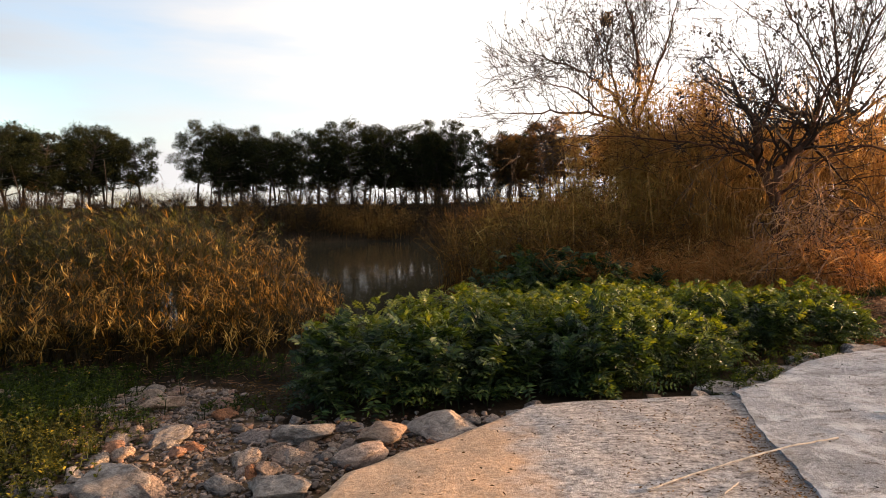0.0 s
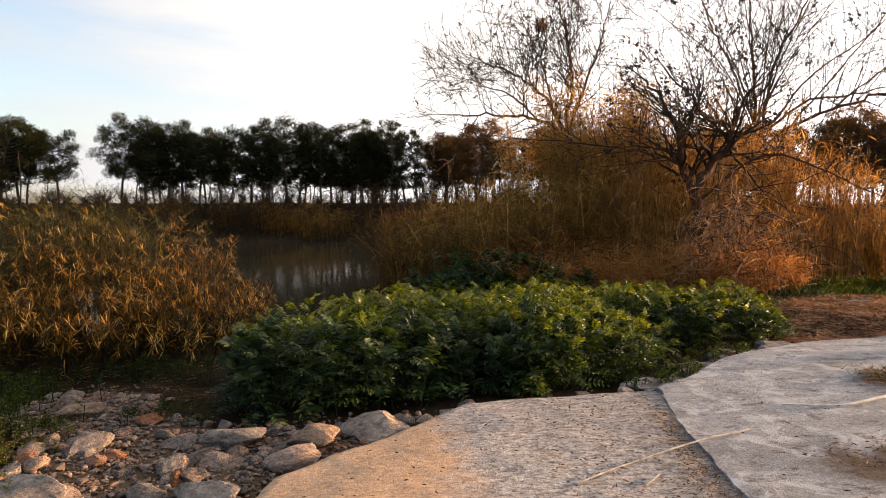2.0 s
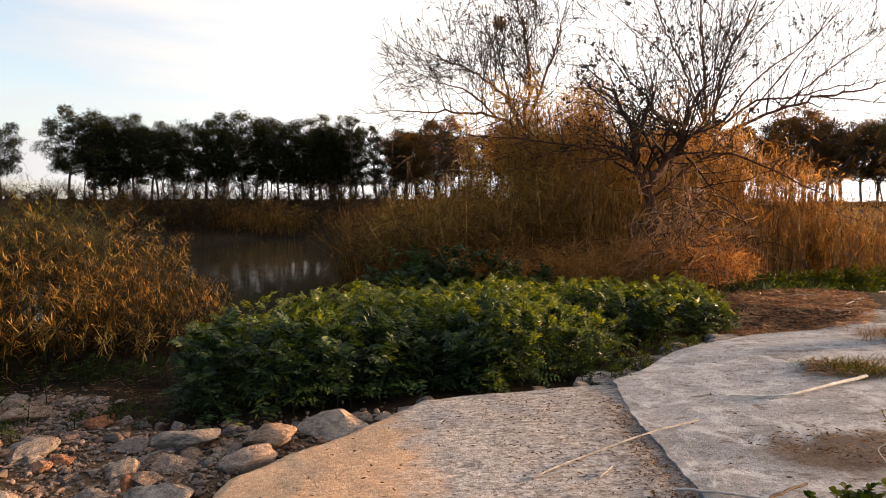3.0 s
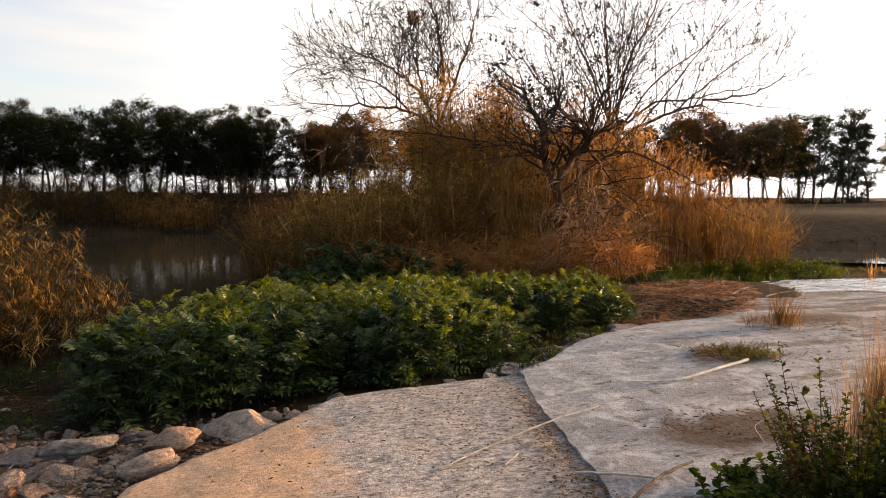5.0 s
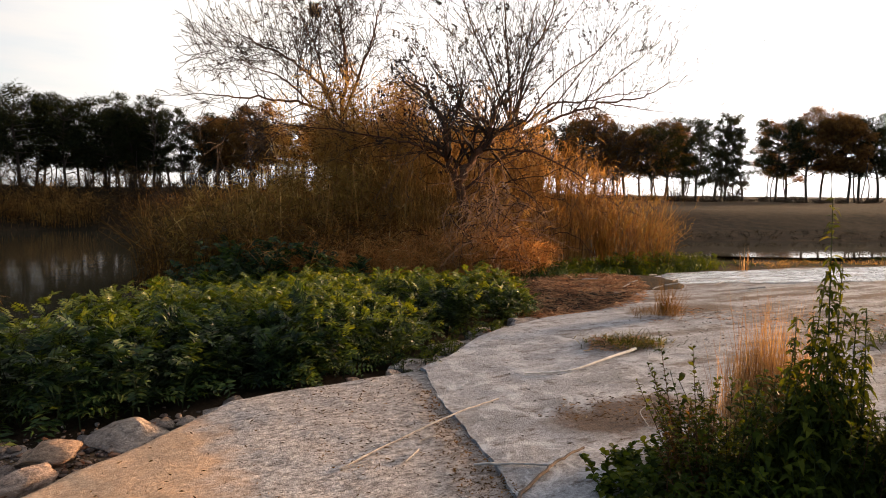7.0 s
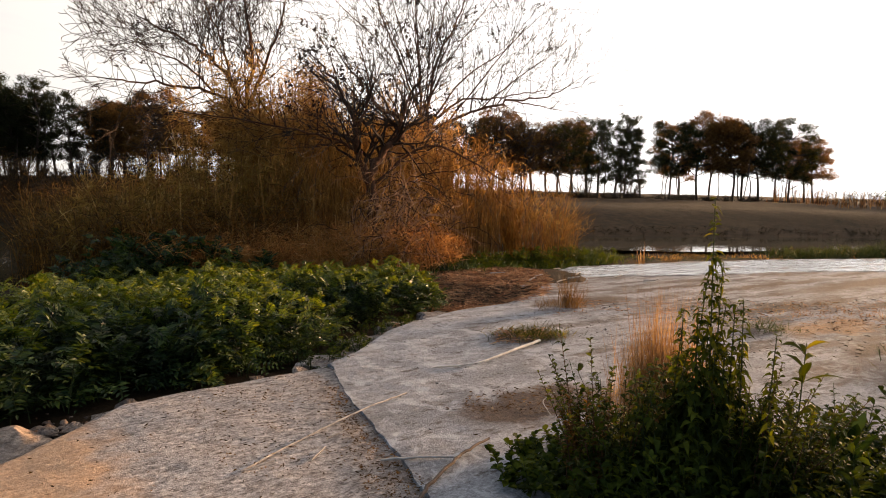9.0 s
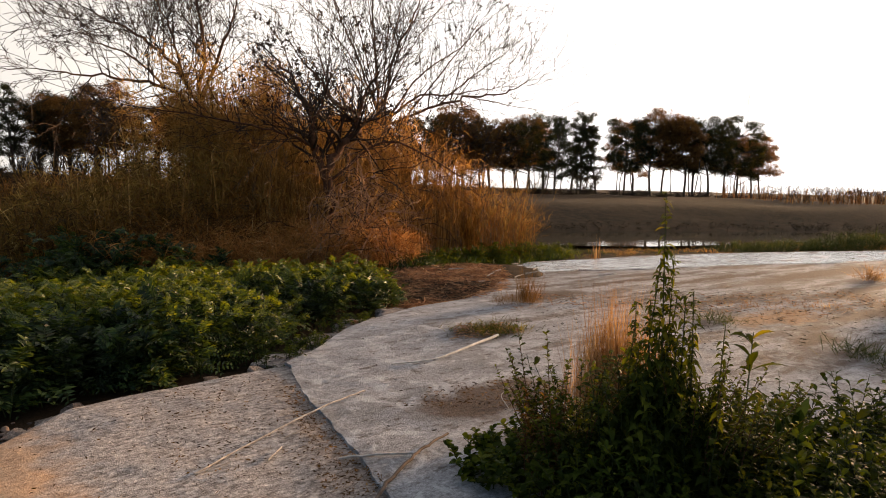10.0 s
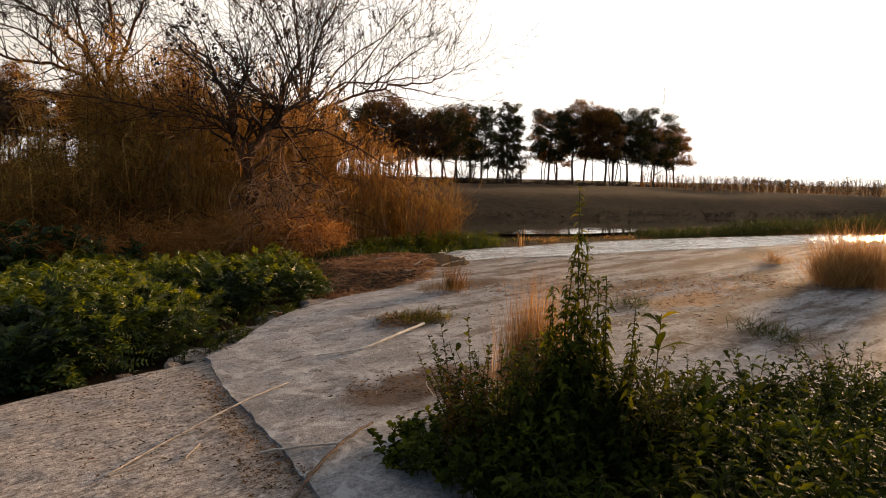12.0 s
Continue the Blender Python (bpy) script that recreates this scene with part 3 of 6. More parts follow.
BED = [(-2.75, 5.2), (-2.95, 5.8), (-2.6, 6.25), (-2.1, 6.1), (-1.7, 5.7), (-1.55, 5.2), (-1.15, 4.85), (-0.4, 4.85), (0.7, 4.9), (0.95, 4.85), (0.3, 4.2), (-0.35, 3.6), (-0.5, 2.8), (-1.5, 2.2), (-2.4, 3.0), (-2.3, 4.2), (-2.45, 4.8)]
SLAB = ROUGH_EDGE + NORTH_EDGE + SOUTH_EDGE[::-1] + [(-2.6, -5)]


def ground_z(x, y):
    x, y = np.asarray(x, float), np.asarray(y, float)
    z = -0.14 + 0.05 * wave(x, y, 0.9) + 0.02 * wave(x, y, 3.1, 2.0)
    low, high = inside(x, y, LOW_RIVER), inside(x, y, HIGH_RIVER)
    near = to_line(x, y, LOW_NEAR)
    # the near side falls away to the low water
    z = z - (1.05 * step(3.4, 0, near) + 0.1) * (~low) * step(5.2, 6.2, y)
    bank = np.interp(x, [p[0] for p in BANK], [p[1] for p in BANK])
    beyond = (y > bank) & ~low & ~high
    far = to_line(x, y, BANK)
    top = 1.9 - 0.72 * step(0.1, 0.65, np.arctan2(x, np.maximum(y, 1e-3)))
    foot = LOW_Z + (HIGH_Z - LOW_Z) * step(5, 14, x)
    run = 9 + 14 * step(5, 25, x)
    climb = foot + (top - foot) * ((0.3 + 0.5 * step(8, 16, x)) * step(-0.5, 2.0 + 4 * step(8, 16, x), far) + (0.7 - 0.5 * step(8, 16, x)) * step(1, run, far)) + 0.12 * wave(x, y, 0.25) * step(2, 10, far)
    z = np.where(beyond, climb, z)
    z = np.where(low, LOW_Z - 0.1 - 0.6 * step(0, 2.0, np.minimum(near, to_line(x, y, LOW_FAR))), z)
    z = np.where(high, HIGH_Z - 0.08 - 0.4 * step(0, 1.5, np.minimum(to_line(x, y, HIGH_NEAR), to_line(x, y, HIGH_FAR))), z)
    slab = inside(x, y, SLAB)
    z = np.where(slab & (to_line(x, y, SLAB) > 0.05), -0.3, z)
    # a gravelly ledge along the edge of the upper slab
    ledge = step(0.45, 0.1, to_line(x, y, NORTH_EDGE[:6])) * (~slab)
    z = z + (-0.07 - z) * ledge
    # the earth lies level with the concrete where dead litter has piled up against it, and stands firm under the trees
    pile = np.clip(1.6 * np.exp(-(((x - 8.4) / 2.2) ** 2 + ((y - 9.2) / 1.7) ** 2)), 0, 1)
    return np.where(~low & ~high & (~slab | (to_line(x, y, NORTH_EDGE) < 0.8)), z + (0.0 + 0.012 * wave(x, y, 2.0) - z) * pile, z)


def build_ground():
    radii = np.r_[0.0, np.geomspace(0.6, 90, 160), np.geomspace(100, 3500, 26)]
    # finer where the view goes
    ang = np.sort(np.r_[np.linspace(-math.pi, math.pi, 120, endpoint=False), np.linspace(-0.5, 2.3, 330)])
    r, a = np.meshgrid(radii, ang, indexing="ij")
    x, y = 0.6 + r * np.cos(a), -0.3 + r * np.sin(a)
    v = np.stack([x, y, ground_z(x, y)], -1).reshape(-1, 3)
    m = len(ang)
    i, k = np.meshgrid(np.arange(len(radii) - 1), np.arange(m), indexing="ij")
    i, k = i.ravel(), k.ravel()
    f = np.stack([i * m + k, (i + 1) * m + k, (i + 1) * m + (k + 1) % m, i * m + (k + 1) % m], 1)
    ob = link_mesh("ground", v, f, EARTH, smooth=True)
    # the stony bed is paler and gritty
    ob.data.materials.append(BED_SOIL)
    mid = v[f].mean(1)
    bx, by = mid[:, 0] + 0.2 * wave(mid[:, 0], mid[:, 1], 2.0), mid[:, 1] + 0.2 * wave(mid[:, 0], mid[:, 1], 2.3, 3.0)
    ob.data.polygons.foreach_set("material_index", inside(bx, by, BED).astype(np.int32))
    tagged(ob, "damp brown riverside earth with litter and grit", "ground", kind="structure")


def ruled(name, line_a, line_b, na, nb, height, mat, thick, label, power=1.0):
    """A slab between two lines: a fine, uneven top and a rim that goes down."""
    a, b = along(line_a, 3000), along(line_b, 3000)
    pick = (np.linspace(0, 1, na) ** power * 2999).astype(int)
    s = np.linspace(0, 1, nb)[None, :, None]
    p = a[pick][:, None] * (1 - s) + b[pick][:, None] * s
    x, y = p[..., 0], p[..., 1]
    # ragged, worn edges
    e = np.minimum(s[..., 0] * np.linalg.norm(a[pick] - b[pick], axis=1)[:, None] + 0 * x, 1.0)
    z = height(x, y) - 0.035 * np.clip(1 - e / 0.07, 0, 1) ** 1.5
    free = np.clip(np.linalg.norm(a[pick] - b[pick], axis=1)[:, None] - 0.5, 0, 1)
    x = x + free * 0.03 * wave(x, y, 4.0, 5.0) * (e < 0.03) + 0.015 * wave(x, y, 13.0, 1.0) * (e < 0.03)
    y = y + 0.03 * wave(x, y, 4.0, 9.0) * (e < 0.03) + 0.015 * wave(x, y, 13.0, 3.0) * (e < 0.03)
    top = np.stack([x, y, z], -1).reshape(-1, 3)
    i, k = (g.ravel() for g in np.meshgrid(np.arange(na - 1), np.arange(nb - 1), indexing="ij"))
    f = np.stack([i * nb + k, i * nb + k + 1, (i + 1) * nb + k + 1, (i + 1) * nb + k], 1)
    rim = np.r_[np.arange(na) * nb, (na - 1) * nb + np.arange(1, nb), np.arange(na - 2, -1, -1) * nb + nb - 1, np.arange(nb - 2, 0, -1)]
    low = top[rim] - [0, 0, thick] 
    q = np.arange(len(rim))
    m = len(top) + len(rim)
    side = np.stack([len(top) + q, len(top) + (q + 1) % len(q), m + (q + 1) % len(q), m + q], 1)
    ob = link_mesh(name, np.concatenate([top, top[rim], low]), np.concatenate([f, side]), mat, smooth=True)
    return tagged(ob, label, "pavement", kind="structure")


def rough_height(x, y):
    return -0.005 + 0.006 * wave(x, y, 1.6) + 0.004 * wave(x, y, 7.0, 3.0) + 0.002 * wave(x, y, 19.0, 1.0) - 0.03 * step(0.7, 0.0, to_line(x, y, ROUGH_EDGE)) - 0.006 * np.clip(wave(x, y, 9.0, 4.0), 0, 1) * np.exp(-((to_line(x, y, JOINT[::52]) / 0.3) ** 2)) - 0.012 * np.exp(-((to_line(x, y, JOINT[::52]) / 0.13) ** 2))


def smooth_height(x, y):
    return 0.004 + 0.007 * wave(x, y, 1.1, 4.0) + 0.004 * wave(x, y, 6.0, 8.0) + 0.002 * wave(x, y, 21.0, 2.0) - 0.03 * step(7, 10, y)


def build_ford():
    ruled("pavement_1", ROUGH_EDGE, [(px + 0.08, py) for px, py in JOINT], 420, 130, rough_height, CONCRETE_ROUGH, 0.3, "rough weathered concrete of the ford with ochre sand", 0.8)
    # a broken lower step along the outer edge of the upper slab
    edge = along(NORTH_EDGE[:5], 60)
    way = unit(np.gradient(edge, axis=0))
    out = np.stack([-way[:, 1], way[:, 0]], 1)
    wide = 0.3 + 0.14 * np.sin(np.arange(60) * 0.37) + 0.06 * np.sin(np.arange(60) * 1.3)
    outer, inner = edge + out * wide[:, None], edge + out * 0.035
    ruled("pavement_3", [tuple(q) for q in outer], [tuple(q) for q in inner], 160, 12, lambda x, y: -0.055 + 0.008 * wave(x, y, 2.5) + 0.007 * wave(x, y, 11.0, 2.0), CONCRETE_ROUGH, 0.2, "broken lower step of grey concrete along the slab")
    south = JOINT[::-1] + SOUTH_EDGE
    ruled("pavement_2", NORTH_EDGE, south, 360, 200, smooth_height, CONCRETE, 0.3, "pale worn concrete slab of the ford", 1.6)


def sheet(name, poly, lines, level, label):
    x, y = np.meshgrid(np.linspace(-320, 320, 100), np.linspace(-160, 80, 60), indexing="ij")
    v = np.stack([x, y, np.full_like(x, level)], -1).reshape(-1, 3)
    i, k = (g.ravel() for g in np.meshgrid(np.arange(99), np.arange(59), indexing="ij"))
    f = np.stack([i * 60 + k, (i + 1) * 60 + k, (i + 1) * 60 + k + 1, i * 60 + k + 1], 1)
    mid = v[f].mean(1)
    edge = np.min([to_line(mid[:, 0], mid[:, 1], q) for q in lines], axis=0)
    f = f[inside(mid[:, 0], mid[:, 1], poly) | (edge < 5)]
    tagged(link_mesh(name, v, f, WATER), label, "water", kind="structure")


def build_water():
    sheet("water_1", LOW_RIVER, (LOW_NEAR, LOW_FAR), LOW_Z, "still dark river water below the ford")
    # the upper pool: one flat sheet within its own shores
    bm = bmesh.new()
    bm.faces.new([bm.verts.new((px, py, HIGH_Z)) for px, py in [(12.6, 18.8), (12.4, 16)] + HIGH_NEAR[2:] + HIGH_FAR[::-1][:-1]])
    bmesh.ops.triangulate(bm, faces=bm.faces[:])
    me = bpy.data.meshes.new("water_2")
    bm.to_mesh(me)
    bm.free()
    me.materials.append(WATER)
    tagged(new("water_2", me), "calm river water above the ford", "water", kind="structure")
    # the thin sheet that runs over the ford
    low = along([(7.6, 8.1), (9.4, 8.75), (11.8, 7.85), (13.6, 7.55), (15.3, 7.05), (17.1, 6.45), (21, 5.75), (33, 0.5), (60, -12.6)], 300)
    high = along([(7.8, 8.4), (9.3, 9.6), (11, 9.95), (14.4, 9.6), (18.6, 8.6), (23, 7.0), (33, 2.2), (60, -11.3)], 300)
    s = np.linspace(0, 1, 24)[None, :, None]
    p = low[:, None] * (1 - s) + high[:, None] * s
    x, y = p[..., 0], p[..., 1]
    wob = 0.12 * wave(x, y, 2.0, 6.0) * (s[..., 0] < 0.01)
    z = smooth_height(x, y) + 0.006 + 0.01 * wave(x * 0.5, y, 5.0, 1.0)
    v = np.stack([x, y + wob, z], -1).reshape(-1, 3)
    i, k = (g.ravel() for g in np.meshgrid(np.arange(299), np.arange(23), indexing="ij"))
    f = np.stack([i * 24 + k, (i + 1) * 24 + k, (i + 1) * 24 + k + 1, i * 24 + k + 1], 1)
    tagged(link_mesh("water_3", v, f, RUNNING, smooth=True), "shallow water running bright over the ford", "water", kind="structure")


build_ground()
build_ford()
build_water()


def stuff_mesh(*args, **kw):
    """A joined part of what nobody could count."""
    return tagged(link_mesh(*args, **kw), kind="stuff")


# ---- stones ----
def stone_mesh(name, seed, sub=4):
    """A boulder: a ball cut by flat faces, worn round and rough."""
    bm = bmesh.new()
    bmesh.ops.create_icosphere(bm, subdivisions=sub, radius=0.58)
    r = np.random.default_rng(seed)
    cuts = [(Vector(unit(r.normal(size=3))), r.uniform(0.22, 0.44)) for _ in range(9)]
    off = Vector(r.uniform(-50, 50, 3))
    for v in bm.verts:
        for nrm, d in cuts:
            over = v.co.dot(nrm) - d
            if over > 0:
                v.co -= nrm * over * 0.99
        v.co += v.co.normalized() * (0.05 * noise.noise(v.co * 3 + off) + 0.035 * noise.noise(v.co * 8 + off) + 0.022 * noise.noise(v.co * 22 + off))
    for f in bm.faces:
        f.smooth = True
    me = bpy.data.meshes.new(name)
    bm.to_mesh(me)
    bm.free()
    me.materials.append(STONE)
    return me


STONES = [(-0.7, 4.51, 0.42), (-0.09, 4.4, 0.46), (0.36, 4.6, 0.5), (-0.86, 4.22, 0.26), (-0.66, 4.06, 0.27), (-0.14, 4.06, 0.38), (-1.69, 4.34, 0.4), (-2.6, 5.92, 0.26), (-2.08, 5.79, 0.18), (-2.68, 5.38, 0.19), (-2.18, 5.22, 0.34), (-1.74, 4.85, 0.16), (-1.07, 4.51, 0.28), (-1.49, 4.96, 0.21), (-2.27, 4.19, 0.2), (-2.05, 4.33, 0.25), (-1.54, 4.12, 0.2), (-1.29, 3.9, 0.18), (-1.84, 3.98, 0.18), (-0.95, 3.59, 0.26), (-0.96, 3.97, 0.28), (-0.58, 3.47, 0.5), (-1.71, 3.48, 0.5), (-1.98, 3.46, 0.3), (-1.42, 3.48, 0.25), (-3.83, 5.53, 0.38), (-2.7, 4.94, 0.33), (-0.39, 4.3, 0.16), (0.08, 4.79, 0.16), (-0.42, 4.7, 0.2), (-1.66, 5.36, 0.22), (-2.15, 3.58, 0.19)]


def build_stones():
    shapes = [stone_mesh("stone", 20 + k) for k in range(14)]
    small = [stone_mesh("stone", 60 + k, 3) for k in range(12)]
    r = np.random.default_rng(3)
    extra = scatter(250, BED) + rng.normal(size=(250, 2)) * 0.12
    extra = extra[~inside(extra[:, 0], extra[:, 1], SLAB)]
    spots = STONES + [(float(x), float(y), float(0.05 + 0.18 * r.random() ** 2.2)) for x, y in extra]
    for k, (x, y, w) in enumerate(spots):
        ob = new("stone", shapes[k % len(shapes)] if w > 0.2 else small[k % len(small)])
        ob.scale = (w * 1.12, w * r.uniform(0.7, 1.0), w * r.uniform(0.34, 0.52) * (0.98 if k < len(STONES) else 1.0))
        ob.rotation_euler = (r.uniform(-0.25, 0.25), r.uniform(-0.25, 0.25), r.uniform(-0.7, 0.7) if k < len(STONES) else r.uniform(0, 6.3))
        ob.location = (x, y, float(ground_z(x, y)) + ob.scale[2] * 0.2)
        size = "large rounded pale boulder" if w > 0.34 else "weathered river stone" if w > 0.17 else "small broken stone"
        tagged(ob, size + " in the stony river bed", "stone", "stones of the river bed")
    for x, y, w in ((2.62, 5.22, 0.22), (1.15, 5.06, 0.2), (0.78, 4.68, 0.26), (0.95, 4.86, 0.16), (2.2, 5.2, 0.15), (4.3, 6.5, 0.16), (3.7, 6.05, 0.13), (0.62, 4.75, 0.2)):
        ob = new("stone", shapes[int(x * 10) % 14])
        ob.scale, ob.rotation_euler = (w, w * 0.7, w * 0.4), (0.1, 0.1, x * 3)
        ob.location = (x, y, float(ground_z(x, y)) + 0.03)
        tagged(ob, "flat stone wedged against the concrete edge", "stone", "stones of the river bed")
    # gravel between them
    ledge = [(2.9, 5.3), (3.35, 5.55), (4.0, 6.15), (4.5, 6.45), (5.3, 6.9), (5.1, 7.1), (4.4, 6.8), (3.8, 6.5), (3.3, 6.0), (2.9, 5.6)]
    p = np.concatenate([scatter(8000, BED) + rng.normal(size=(8000, 2)) * 0.14, scatter(900, ledge)])
    p = p[~inside(p[:, 0], p[:, 1], SLAB)]
    n = len(p)
    ico = stone_mesh("gravel", 5, 2)
    base = np.array([v.co[:] for v in ico.vertices])
    tri = np.array([pl.vertices[:] for pl in ico.polygons])
    size = 0.011 + 0.026 * r.random(n) ** 2.5 + 0.045 * (r.random(n) > 0.96) * r.random(n)
    turn = r.uniform(0, 6.28, n)
    c, s = np.cos(turn)[:, None], np.sin(turn)[:, None]
    sq = r.uniform(0.5, 1.3, (n, 3)) * [1, 1, 0.55]
    bx, by, bz = (base[None, :, a] * sq[:, a : a + 1] * size[:, None] * 1.6 for a in range(3))
    v = np.stack([p[:, :1] + bx * c - by * s, p[:, 1:] + bx * s + by * c, ground_z(p[:, 0], p[:, 1])[:, None] + size[:, None] * 0.25 + bz], -1)
    f = (tri[None] + (np.arange(n) * len(base))[:, None, None]).reshape(-1, 3)
    tagged(link_mesh("gravel", v.reshape(-1, 3), f, GRAVEL), "loose gravel between the river stones", "gravel", kind="stuff")
    bpy.data.meshes.remove(ico)


# ---- low green plants ----
def leaflets(base, way, length, width, side):
    """Small pointed leaves, widest a third of the way along and slightly folded."""
    way, side = unit(way), unit(side)
    up = np.cross(side, way)
    wide = base + way * (length * 0.38)[:, None] + up * (length * 0.06)[:, None]
    half = side * (width * 0.5)[:, None]
    v = np.stack([base, wide - half, base + way * length[:, None] - up * (length * 0.08)[:, None], wide + half], 1).reshape(-1, 3)
    return v, np.arange(len(v)).reshape(-1, 4)


def compound_leaf(base, way, length, pairs, leaf, width):
    """Feathered leaves: leaflets in pairs along a bent midrib. Returns leaflets and ribs."""
    n = len(base)
    way = unit(way)
    side = unit(np.cross(way, np.array([0, 0, 1.0])) + rng.normal(size=(n, 3)) * 0.25)
    droop = rng.uniform(0.25, 0.75, n)
    parts = []
    for k in range(pairs + 1):
        s = (k + 0.6) / (pairs + 0.6)
        mid = base + way * (length * s)[:, None]
        mid[:, 2] -= droop * length * s * s
        size = leaf * (1.05 - 0.6 * abs(s - 0.4) / 0.6)
        run = way.copy()
        run[:, 2] -= 2 * droop * s
        run = unit(run)
        for sg in ((-1, 1) if k < pairs else (0,)):
            d = run * (0.4 if sg else 1.0) + side * sg + rng.normal(size=(n, 3)) * 0.12
            flat = np.cross(unit(d), unit(np.cross(side, run) + rng.normal(size=(n, 3)) * 0.25))
            ln = size * rng.uniform(0.85, 1.15, n)
            parts.append(leaflets(mid, d, ln, ln * width, flat))
    return join(*parts), blades(base, way, length, 0.005, droop, 3, side)


def green_patch(spots, tall, leaf=0.082, leaves=14, name="green_bush", label="", mat=None, width=0.42, pairs=7, lit_leaves=3):
    """A leafy clump: upright shoots at the given spots."""
    n = len(spots)
    z0 = ground_z(spots[:, 0], spots[:, 1])
    foot = np.column_stack([spots, z0])
    tall = tall + np.clip(-0.14 - z0, 0, 1.2)
    lean = rng.normal(size=(n, 3)) * [0.16, 0.16, 0] + [0, 0, 1]
    tip = foot + unit(lean) * tall[:, None]
    stems = tubes(foot, tip, 0.006, 0.003, 3)
    base, way, size = [], [], []
    for k in range(leaves):
        s = 0.12 + 0.88 * (k + rng.random(n)) / leaves
        base.append(foot + (tip - foot) * s[:, None])
        t = k * 2.4 + rng.uniform(0, 6.28, n)
        rise = 0.3 + 1.1 * s + rng.normal(size=n) * 0.15
        way.append(np.stack([np.cos(t), np.sin(t), rise], 1))
        size.append(0.32 * min(1.0, leaf / 0.07) * (1.15 - 0.5 * s) * rng.uniform(0.75, 1.2, n))
    # the last leaves of each shoot take the sunlit colour
    old = len(base) - (lit_leaves if mat is None else 0)
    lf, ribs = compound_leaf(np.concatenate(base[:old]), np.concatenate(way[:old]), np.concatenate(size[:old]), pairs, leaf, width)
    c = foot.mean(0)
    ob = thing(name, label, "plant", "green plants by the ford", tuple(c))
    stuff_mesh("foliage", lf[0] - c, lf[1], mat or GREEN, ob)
    if mat is None and lit_leaves:
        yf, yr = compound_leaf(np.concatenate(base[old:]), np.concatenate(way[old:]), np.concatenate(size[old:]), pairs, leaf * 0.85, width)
        stuff_mesh("young_foliage", yf[0] - c, yf[1], LIT_GREEN, ob, "yellow-green young shoots")
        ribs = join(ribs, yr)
    sv, sf = join(stems, ribs)
    stuff_mesh("stalk", sv - c, sf, GREEN_STEM, ob)
    return ob


GREEN_BED = [(-1.05, 5.1), (-0.5, 4.95), (0.1, 5.0), (0.7, 4.98), (1.1, 5.15), (1.6, 5.3), (2.4, 5.4), (2.8, 5.7), (3.1, 6.1), (3.45, 6.6), (3.95, 7.2), (4.7, 7.2), (5.3, 7.45), (5.9, 7.9), (5.9, 8.8), (5.2, 9.6), (3.5, 10.3), (1.5, 10.3), (0.7, 9.6), (0.1, 8.4), (-0.5, 7.3), (-0.9, 6.2)]


def build_green_bed():
    spots = scatter(820, GREEN_BED)
    cells = {}
    for p in spots:
        cells.setdefault((math.floor(p[0] / 1.25), math.floor((p[1] + 0.4 * p[0]) / 1.25)), []).append(p)
    for key in sorted(cells):
        p = np.array(cells[key])
        tall = 0.6 - 0.16 * step(6.5, 9.0, p[:, 1]) + 0.12 * wave(p[:, 0], p[:, 1], 1.5, 1.0) + 0.12 * wave(p[:, 0], p[:, 1], 3.6, 4.0) + rng.normal(size=len(p)) * 0.06
        tall *= 0.75 + 0.25 * step(0, 0.7, to_line(p[:, 0], p[:, 1], GREEN_BED[:13]))
        # front rows go without lit leaves to look shaded; the right-hand edge gets two
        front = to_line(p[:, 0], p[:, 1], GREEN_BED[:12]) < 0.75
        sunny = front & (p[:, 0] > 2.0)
        for rows, leaf, lit_leaves in ((front & ~sunny, 0.095, 0), (sunny, 0.075, 2), (~front, 0.082, 5)):
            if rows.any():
                green_patch(p[rows], np.maximum(tall[rows], 0.2), leaf, label="lush dark green feathery-leaved plant on the river bank", lit_leaves=lit_leaves)
    # a darker, taller clump at the back of the bed
    for x, y, n, h in ((1.3, 10.4, 16, 0.85), (1.9, 10.6, 20, 1.0), (2.6, 10.5, 16, 0.9), (3.4, 10.4, 12, 0.75)):
        p = np.array([x, y]) + rng.normal(size=(n, 2)) * [0.3, 0.2]
        green_patch(p, rng.uniform(0.6, 1.05, n) * h, 0.095, label="dark green leafy shrub behind the green bed", lit_leaves=0)
    # small weeds on the edge of the concrete
    for x, y, n, h in ((3.0, 5.3, 14, 0.12), (4.15, 6.4, 10, 0.12), (3.3, 5.72, 26, 0.17), (3.4, 5.65, 14, 0.12), (4.2, 6.5, 16, 0.14), (-3.4, 5.5, 60, 0.18), (-3.5, 5.9, 60, 0.18), (-2.3, 6.5, 26, 0.16), (-3.2, 5.0, 60, 0.18), (-3.0, 4.6, 50, 0.18), (-3.7, 5.3, 60, 0.18), (-2.2, 4.75, 16, 0.12), (-3.6, 4.6, 36, 0.16), (-1.35, 5.1, 14, 0.1), (-4.6, 5.9, 24, 0.12), (-3.8, 6.1, 24, 0.12), (-3.2, 6.3, 16, 0.1), (-2.0, 6.6, 18, 0.1), (-1.3, 6.5, 16, 0.12), (-5.4, 5.8, 24, 0.12)):
        p = np.array([x, y]) + rng.normal(size=(n, 2)) * [0.16, 0.1] * (1 + n / 40)
        green_patch(p, rng.uniform(0.5, 1.1, n) * h, 0.035, 5, "green_weed", "small green weed between the stones", WEED, 0.5, 3)


